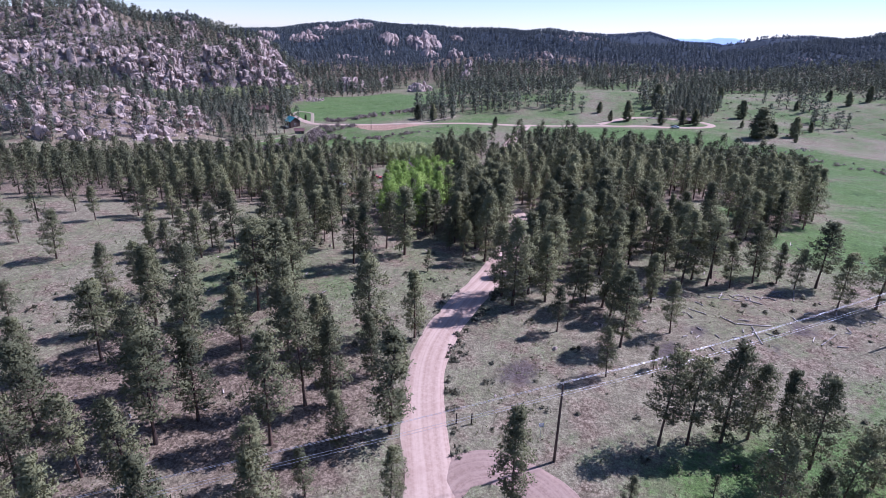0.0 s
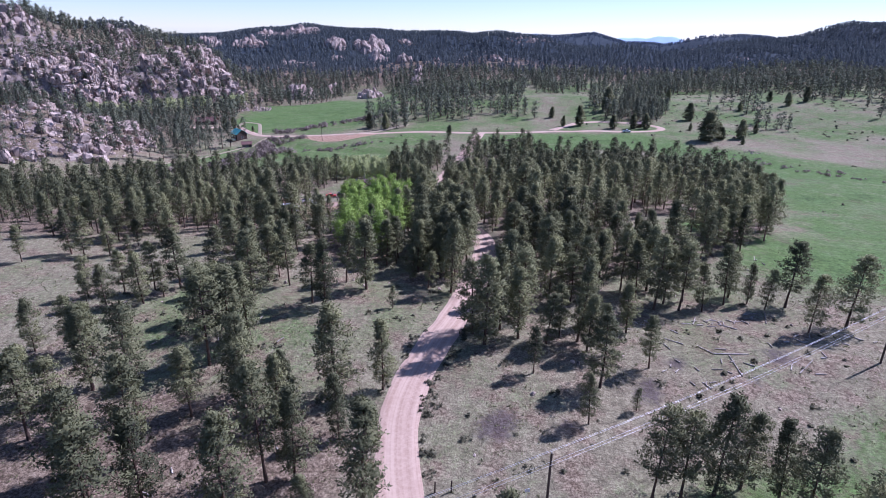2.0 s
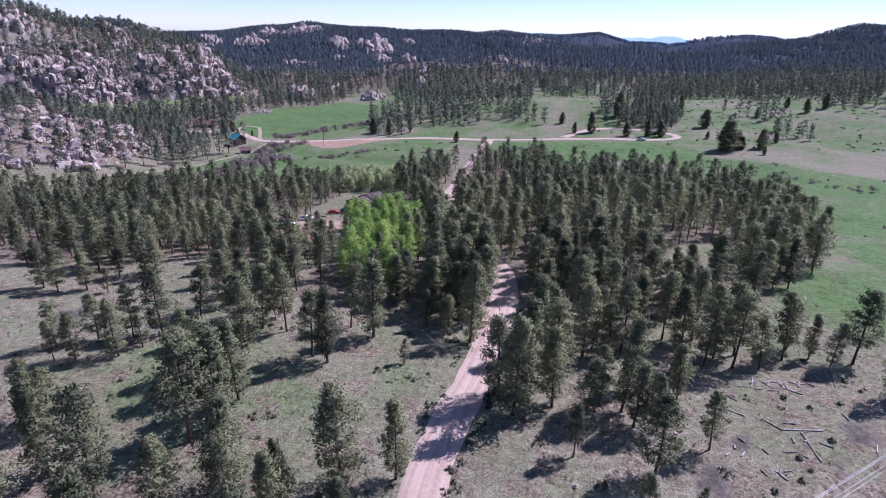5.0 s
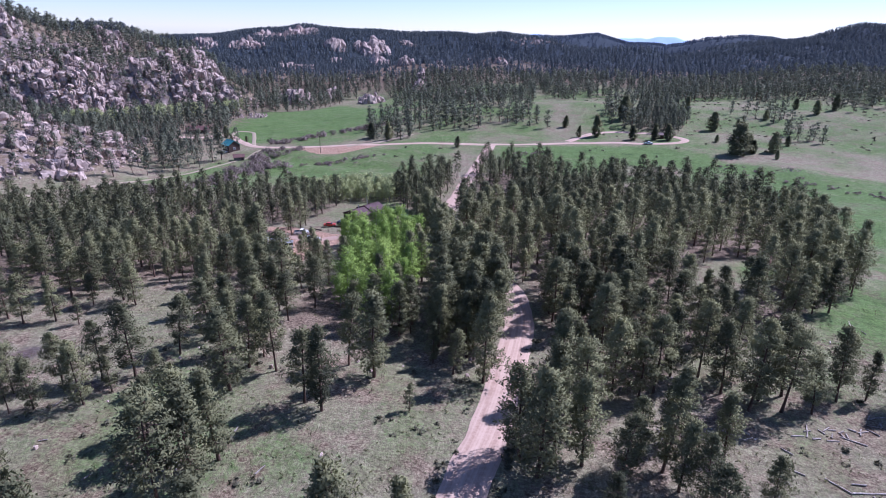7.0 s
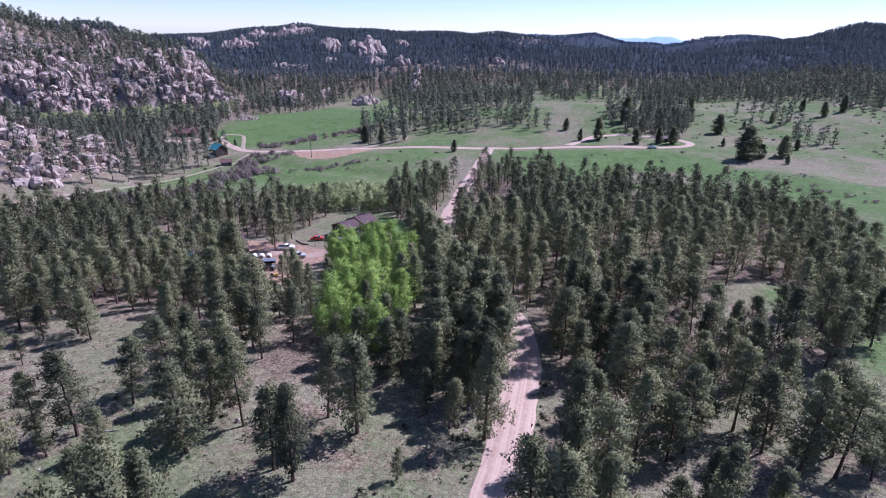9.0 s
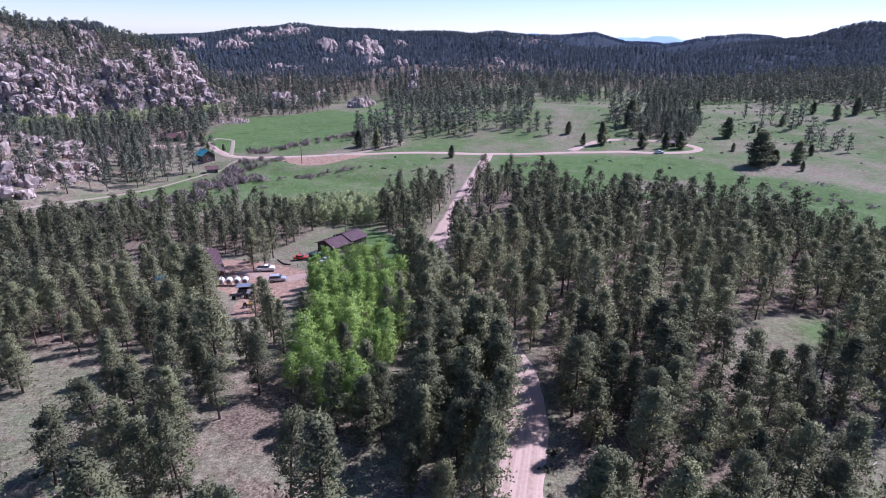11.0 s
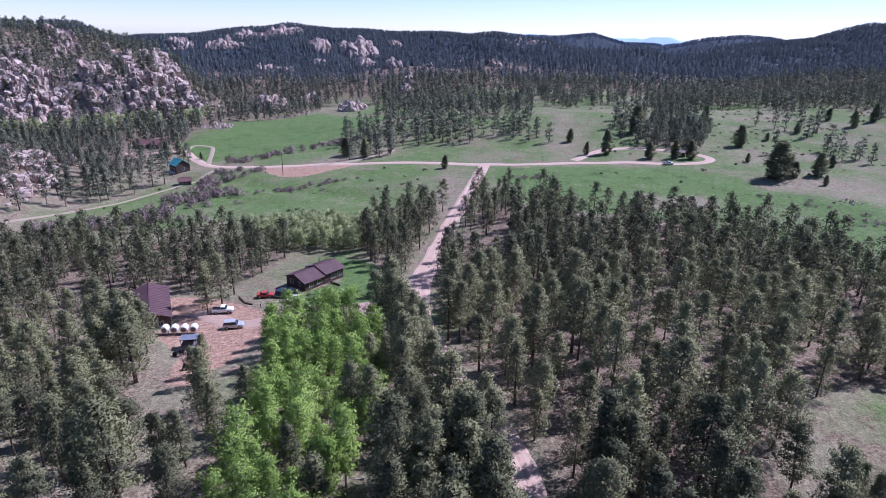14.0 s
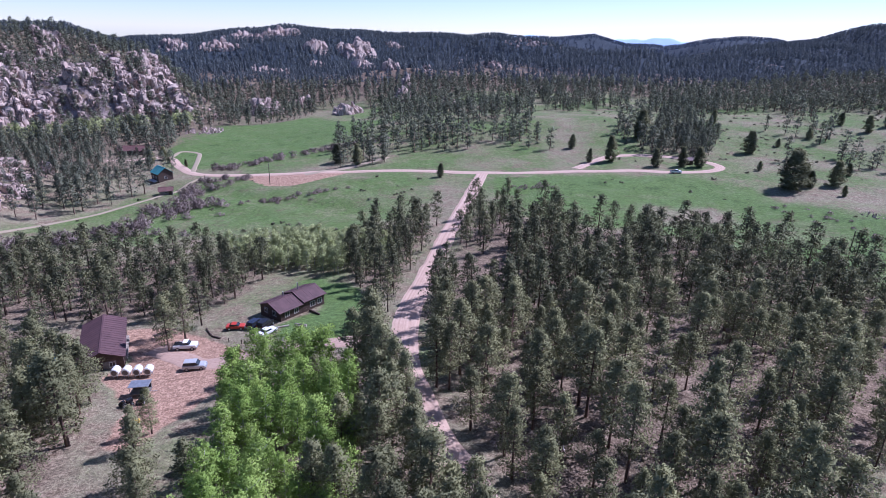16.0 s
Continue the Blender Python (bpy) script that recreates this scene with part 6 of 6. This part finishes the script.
for _ in range(40):
    x, y = rng.uniform(-70, 60), rng.uniform(58, 118)
    s = rng.uniform(0.15, 0.4)
    if not built_over(np.array([x]), np.array([y]))[0]:
        st = tagged(new("stone", BOULDERS[int(rng.integers(0, 8))]), "pale granite stone half sunk in grass", "stone", "loose stones")
        st.matrix_world = Matrix.Translation((x, y, float(height(x, y)))) @ Matrix.Rotation(rng.uniform(0, 6), 4, "Z") @ Matrix.Scale(s, 4)


# ---- buildings ----
def window(house, x, y, z, w, h, face):
    """A framed window on a wall; face: the turn of the wall's outside about z."""
    win = part("window", box(bmesh.new(), (0, 0, 0), (w, 0.06, h), 0.0), GLASS_DARK, house, "dark window")
    win.matrix_local = pose(x, y, z, 0, 0, face)
    bm = bmesh.new()
    for a, b, c, d in ((0, h / 2, w + 0.16, 0.09), (0, -h / 2, w + 0.2, 0.1), (-w / 2, 0, 0.09, h), (w / 2, 0, 0.09, h), (0, 0, 0.05, h)):
        box(bm, (a, -0.03, b), (c, 0.08, d), 0.0)
    part("frame", bm, CONCRETE, win, "pale window frame")


def gable_house(name, label, base, turn, length, width, wall_h, ridge_h, wall_mat, roof_mat, sections=1, openings=(), door=None, sink=0.6, over=0.45, category="house"):
    """A gabled building whose ridge runs along its own x; length sections step in height."""
    x, y = base
    z = float(height(x, y))
    ob = thing(name, pose(x, y, z, 0, 0, turn), label, category, kind="")
    h = width / 2
    t = 0.18
    for side, nm in ((-1, "wall"), (1, "wall")):
        part(nm, box(bmesh.new(), (0, side * (h - t / 2), (wall_h - sink) / 2), (length, t, wall_h + sink)), wall_mat, ob)
    for side in (-1, 1):
        bm = bmesh.new()
        pts = [(-h + t, -sink), (h - t, -sink), (h - t, wall_h), (0, ridge_h - 0.12), (-h + t, wall_h)]
        a = side * (length / 2 - t)
        prism(bm, pts, min(a, a + side * t), max(a, a + side * t), 0)
        part("gable_wall", bm, wall_mat, ob)
    slope = math.atan2(ridge_h - wall_h, h)
    run = math.hypot(ridge_h - wall_h, h) + over
    cuts = np.linspace(-length / 2 - over, length / 2 + over, sections + 1)
    for k in range(sections):
        lift = 0.32 * k
        for side in (-1, 1):
            bm = bmesh.new()
            a, b = cuts[k], cuts[k + 1]
            m = Matrix.Translation(((a + b) / 2, 0, ridge_h + lift)) @ Matrix.Rotation(-side * slope, 4, "X") @ Matrix.Translation((0, side * run / 2, 0))
            box(bm, (0, 0, 0), (b - a, run, 0.12))
            bmesh.ops.transform(bm, matrix=m, verts=bm.verts[:])
            slab = part("roof", bm, roof_mat, ob)
            seam = bpy.data.meshes.new("seam")
            bm = box(bmesh.new(), (0, 0, 0.075), (0.05, run, 0.035))
            bm.to_mesh(seam)
            bm.free()
            seam.materials.append(roof_mat)
            for r in np.arange(a + 0.45, b - 0.2, 0.9):
                part("seam", seam, roof_mat, slab).matrix_local = m @ Matrix.Translation((r - (a + b) / 2, 0, 0))
        part("ridge_cap", box(bmesh.new(), ((cuts[k] + cuts[k + 1]) / 2, 0, ridge_h + lift + 0.07), (cuts[k + 1] - cuts[k], 0.32, 0.06), 0.01), roof_mat, ob)
        if k:
            bm = bmesh.new()
            pts = [(-h - 0.3, wall_h - 0.2), (h + 0.3, wall_h - 0.2), (h + 0.3, wall_h + lift), (0, ridge_h + lift), (-h - 0.3, wall_h + lift)]
            prism(bm, pts, cuts[k] + 0.02, cuts[k] + 0.16, 0)
            part("parapet_wall", bm, wall_mat, ob)
    for wx, side, wz, ww, wh in openings:
        if side in (-1, 1):
            window(ob, wx, side * (h + 0.0), wz, ww, wh, 0 if side < 0 else 180)
        else:
            window(ob, (length / 2) * (1 if side > 0 else -1), wx, wz, ww, wh, 90 if side > 0 else -90)
    if door:
        dx, side = door
        dr = part("door", box(bmesh.new(), (dx, side * (h + 0.02), 1.02), (0.95, 0.08, 2.04), 0.01), LOGWALL, ob, "dark wooden door")
        part("door_handle", box(bmesh.new(), (dx + 0.36, side * (h + 0.09), 1.0), (0.05, 0.06, 0.14), 0.01), STEEL, dr)
    return ob


lodge = gable_house("lodge", "dark brown log lodge with a stepped maroon metal roof", (-41.6, 215.7), 56.3, 11.8, 6.8, 2.5, 3.75, LOGWALL, ROOF_METAL, 2,
                    ((-4.2, -1, 1.5, 1.1, 1.1), (-1.8, -1, 1.5, 1.1, 1.1), (2.6, -1, 1.5, 1.3, 1.1), (4.6, -1, 1.5, 1.1, 1.1), (-1.4, -2, 1.6, 1.0, 1.1), (1.4, -2, 1.6, 1.0, 1.1)), (0.4, -1), 1.2)
for cx, cy, tall in ((2.2, 0.9, 5.3), (-1.8, 0.8, 4.6)):
    part("chimney", rod(bmesh.new(), (cx, cy, 3.0), (cx, cy, tall), 0.14, 0.14, 10), STEEL, lodge, "steel flue pipe")
part("deck", box(bmesh.new(), (0.8, -5.0, 0.12), (3.6, 2.6, 0.24), 0.02), CONCRETE, lodge, "pale front step")
part("ramp_wall", box(bmesh.new(), (1.2, -5.6, 0.35), (0.3, 3.4, 1.0), 0.03), LOGWALL, lodge)

shed = gable_house("barn", "long brown shed with a maroon metal roof", (-70.0, 193.1), 120.3, 15.3, 6.8, 3.0, 4.4, LOGWALL, ROOF_METAL, 1,
                   ((-1.6, -2, 1.6, 0.9, 0.9), (2.0, -1, 1.6, 0.9, 0.8), (-3.0, -1, 1.6, 0.9, 0.8)), (-5.6, -1), 0.8, category="shed")
for k in (-1.2, 1.4):
    part("garage_door", box(bmesh.new(), (-7.62, k, 1.15), (0.08, 2.1, 2.3), 0.01), GREYWALL, shed, "dark garage door")

cabin = gable_house("cabin", "dark cabin with a teal metal roof by the track", (-146.5, 352.5), -38, 7.2, 6.6, 3.6, 6.0, LOGWALL, TEAL_ROOF, 1,
                    ((-1.5, -1, 1.6, 1.0, 1.2), (1.5, -1, 1.6, 1.0, 1.2), (0, -2, 4.2, 1.0, 1.0), (0, 2, 1.6, 1.2, 1.2)), (0, -1), 0.8)
part("porch", box(bmesh.new(), (0, -4.3, 0.2), (6.0, 2.0, 0.3), 0.02), CONCRETE, cabin, "pale porch floor")
gable_house("outbuilding", "small shed with a rust-red roof beside the track", (-131.8, 328.4), 25, 5.0, 4.2, 2.0, 3.1, GREYWALL, RED_ROOF, 1, ((0, -1, 1.2, 0.8, 0.7),), (1.6, -1), 0.6, category="shed")
gable_house("ranch_house", "long low brown house below the granite cliff", (-190, 402), 12, 13, 7, 2.4, 4.4, LOGWALL, RED_ROOF, 1, ((-6, -1, 1.5, 1.4, 1.0), (-2, -1, 1.5, 1.4, 1.0), (5, -1, 1.5, 1.4, 1.0)), (2, -1), 0.8)
gable_house("campground_hut", "small brown hut inside the gravel loop", (92, 377.5), 10, 4.5, 3.4, 2.2, 3.2, LOGWALL, ROOF_METAL, 1, ((0, -1, 1.3, 0.7, 0.6),), (1.4, -1), 0.6, category="hut")


# ---- vehicles ----
def wheel(car, x, y, r):
    w = part("wheel", rod(bmesh.new(), (x, y - 0.12, r), (x, y + 0.12, r), r, r, 18), RUBBER, car, "black tyre")
    part("rim", rod(bmesh.new(), (x, y - 0.13, r), (x, y + 0.13, r), r * 0.58, r * 0.58, 14), STEEL, w, "steel rim")


def vehicle(name, label, x, y, turn, length, paint, style, height_=1.75, width=1.95):
    """A pickup, wagon or saloon; its own x points forward."""
    ob = thing(name, pose(x, y, float(height(x, y)) + 0.03, 0, 0, turn), label, "car", "parked vehicles")
    L, W, H = length * 0.88, width * 0.92, height_ * 0.92
    bm = bmesh.new()
    if style == "pickup":
        side = [(-L / 2, 0.45), (L / 2, 0.45), (L / 2, 0.95), (L / 2 - 0.15, 1.08), (L * 0.20, 1.15), (-L / 2, 1.12)]
        cab = [(-L * 0.10, 1.12), (L * 0.22, 1.12), (L * 0.12, H), (-L * 0.07, H)]
    elif style == "wagon":
        side = [(-L / 2, 0.42), (L / 2, 0.42), (L / 2, 0.85), (L / 2 - 0.2, 1.0), (L * 0.22, 1.06), (-L / 2, 1.06)]
        cab = [(-L / 2 + 0.05, 1.05), (L * 0.24, 1.05), (L * 0.10, H), (-L / 2 + 0.3, H)]
    else:
        side = [(-L / 2, 0.4), (L / 2, 0.4), (L / 2, 0.75), (L / 2 - 0.2, 0.9), (L * 0.2, 0.95), (-L * 0.30, 0.97), (-L / 2, 0.92)]
        cab = [(-L * 0.34, 0.95), (L * 0.22, 0.95), (L * 0.06, H), (-L * 0.20, H)]
    prism(bm, side, -W / 2, W / 2, 1)
    bmesh.ops.bevel(bm, geom=bm.edges[:], offset=0.07, segments=2, affect="EDGES")
    body = part("body", bm, paint, ob)
    bm = bmesh.new()
    prism(bm, cab, -W / 2 + 0.14, W / 2 - 0.14, 1)
    bmesh.ops.bevel(bm, geom=bm.edges[:], offset=0.05, segments=2, affect="EDGES")
    part("glasshouse", bm, GLASS_DARK, ob, "tinted windows")
    top = [p[0] for p in cab[2:]]
    part("roof", box(bmesh.new(), ((top[0] + top[1]) / 2, 0, H + 0.01), (abs(top[0] - top[1]) + 0.1, W - 0.3, 0.07), 0.03), paint, ob)
    if style == "pickup":
        bm = bmesh.new()
        box(bm, (-L * 0.31, 0, 1.125), (L * 0.36, W - 0.28, 0.03))
        part("bed_floor", bm, PAINT_BLACK, ob, "dark truck bed")
    for a in (-L * 0.31, L * 0.31):
        for b in (-W / 2 + 0.1, W / 2 - 0.1):
            wheel(ob, a, b, 0.36)
    for b in (-W / 2 + 0.3, W / 2 - 0.3):
        part("headlight", box(bmesh.new(), (L / 2 - 0.01, b, 0.78), (0.06, 0.36, 0.16), 0.02), STEEL, ob, "clear headlight")
        part("tail_light", box(bmesh.new(), (-L / 2 + 0.01, b, 0.85), (0.05, 0.16, 0.28), 0.02), LAMP_RED, ob, "red tail light")
    part("bumper", box(bmesh.new(), (L / 2 + 0.02, 0, 0.5), (0.14, W - 0.1, 0.2), 0.04), STEEL, ob)
    part("bumper", box(bmesh.new(), (-L / 2 - 0.02, 0, 0.5), (0.14, W - 0.1, 0.2), 0.04), STEEL, ob)
    return ob


vehicle("pickup_truck", "white pickup truck parked on the pink gravel yard", -56.3, 196.6, 12, 4.8, WHITE, "pickup")
vehicle("pickup_truck", "silver and white pickup parked beside the aspens", -50.4, 188.4, 14, 4.4, PAINT_SILVER, "wagon")
vehicle("car", "red car parked in front of the lodge", -50.3, 205.6, 10, 4.2, PAINT_RED, "saloon", 1.4, 1.75)
vehicle("car", "dark blue wagon parked at the lodge wall", -46.6, 206.8, 70, 4.6, PAINT_DARK, "wagon")
vehicle("car", "black wagon parked at the lodge wall", -44.4, 206.6, 70, 4.6, PAINT_BLACK, "wagon")
vehicle("car", "white car parked on the lodge drive", -42.6, 202.8, 62, 4.4, WHITE, "saloon", 1.45, 1.75)
vehicle("pickup_truck", "pale pickup standing on the valley road loop", 82, 359.5, 5, 5.2, WHITE, "pickup")


# ---- yard things ----
def tank(x, y, turn):
    ob = thing("storage_tank", pose(x, y, float(height(x, y)), 0, 0, turn), "white drum tank on a low steel stand", "tank", "tanks in the yard")
    bm = bmesh.new()
    rod(bm, (0, -0.8, 1.25), (0, 0.8, 1.25), 0.68, 0.68, 24)
    bmesh.ops.bevel(bm, geom=[e for e in bm.edges if len(e.link_faces) == 2 and e.calc_face_angle(0) > 1.0], offset=0.09, segments=2, affect="EDGES")
    part("drum", bm, WHITE, ob)
    part("end_plate", rod(bmesh.new(), (0, -0.83, 1.25), (0, -0.8, 1.25), 0.46, 0.46, 20), GREYWALL, ob, "dark grey end plate")
    for a in (-0.5, 0.5):
        for b in (-0.35, 0.35):
            part("leg", box(bmesh.new(), (b, a, 0.3), (0.09, 0.09, 0.75)), STEEL, ob)
    part("cradle", box(bmesh.new(), (0, 0, 0.62), (0.9, 1.3, 0.08), 0.01), STEEL, ob)


for k in range(4):
    tank(-62.2 + 1.75 * k, 184.3 + 0.35 * k, 12)


def flat_trailer(x, y, turn):
    ob = thing("farm_trailer", pose(x, y, float(height(x, y)), 0, 0, turn), "small trailer with a grey metal canopy", "trailer")
    part("deck", box(bmesh.new(), (0, 0, 0.75), (2.9, 1.9, 0.14), 0.02), GREYWALL, ob)
    part("canopy", box(bmesh.new(), (0, 0, 2.05), (3.1, 2.1, 0.10), 0.03), STEEL, ob, "ribbed steel canopy")
    for a in (-1.35, 1.35):
        for b in (-0.85, 0.85):
            part("post", rod(bmesh.new(), (a, b, 0.8), (a, b, 2.02), 0.04, 0.04, 6), STEEL, ob)
    part("side_panel", box(bmesh.new(), (0, 0.9, 1.25), (2.8, 0.05, 0.85)), PAINT_DARK, ob)
    for b in (-0.9, 0.9):
        wheel(ob, 0.2, b, 0.34)
    part("drawbar", rod(bmesh.new(), (1.4, 0, 0.6), (2.4, 0, 0.5), 0.05, 0.05, 6), STEEL, ob)


flat_trailer(-54.2, 178.4, 14)


def machine(x, y, turn, paint, label):
    ob = thing("garden_tractor", pose(x, y, float(height(x, y)), 0, 0, turn), label, "tractor", "yard machines")
    part("bonnet", box(bmesh.new(), (0.5, 0, 0.75), (0.9, 0.6, 0.5), 0.08), paint, ob)
    part("seat", box(bmesh.new(), (-0.4, 0, 0.85), (0.45, 0.5, 0.5), 0.08), PAINT_BLACK, ob)
    part("frame", box(bmesh.new(), (0, 0, 0.45), (1.7, 0.5, 0.2), 0.03), PAINT_BLACK, ob)
    for a, r in ((-0.5, 0.42), (0.65, 0.28)):
        for b in (-0.45, 0.45):
            wheel(ob, a, b, r)


machine(-54.3, 174.6, 60, PAINT_BLACK, "dark yard tractor parked on bare soil")
machine(-52.4, 175.6, 100, STEEL, "grey yard implement parked on bare soil")
machine(-49.5, 168.6, 20, YELLOW, "small yellow machine on the gravel yard")


def timber(x0, y0, x1, y1, material=LOGWALL, label="dark timber edging log beside the lawn"):
    a, b = Vector((x0, y0, float(height(x0, y0)) + 0.16)), Vector((x1, y1, float(height(x1, y1)) + 0.16))
    bm = rod(bmesh.new(), a, b, 0.2, 0.18, 8)
    solid("edging_log", bm, material, label, "log", group="edging logs")


timber(-56.5, 205.5, -54.0, 202.3)
timber(-53.8, 202.0, -51.6, 201.0)
timber(-38.6, 207.6, -36.0, 207.0, DEADWOOD, "pale sawn beam on the lawn")
timber(-38.3, 206.6, -35.8, 206.2, DEADWOOD, "pale sawn beam on the lawn")
timber(-44.0, 204.6, -39.6, 206.8, DEADWOOD, "pale log edging the path")


def woodpile(x, y, turn, n=5):
    ob = thing("firewood_stack", pose(x, y, float(height(x, y)), 0, 0, turn), "stack of pale split firewood along the shed", "firewood", "firewood stacks")
    for row in range(3):
        for k in range(n):
            part("billet", rod(bmesh.new(), (k * 0.34 + rng.normal(0, 0.03), -0.4, 0.16 + row * 0.3), (k * 0.34, 0.4, 0.16 + row * 0.3), 0.155, 0.15, 7), DEADWOOD, ob)


for k in range(5):
    woodpile(-64.6 - 1.1 * k, 190.6 + 1.9 * k, 120)


def tarp(x, y):
    ob = thing("covered_heap", pose(x, y, float(height(x, y))), "heap under a crumpled blue tarpaulin", "tarpaulin")
    bm = bmesh.new()
    bmesh.ops.create_icosphere(bm, subdivisions=3, radius=1.0)
    for v in bm.verts:
        k = 1 + 0.25 * noise.noise(v.co * 2.3)
        v.co = Vector((v.co.x * 1.5 * k, v.co.y * 1.1 * k, max(-0.1, v.co.z * 0.9 * k)))
    part("cover", bm, TARP_BLUE, ob)


tarp(-78.5, 186.5)
tarp(-76.6, 190.0)
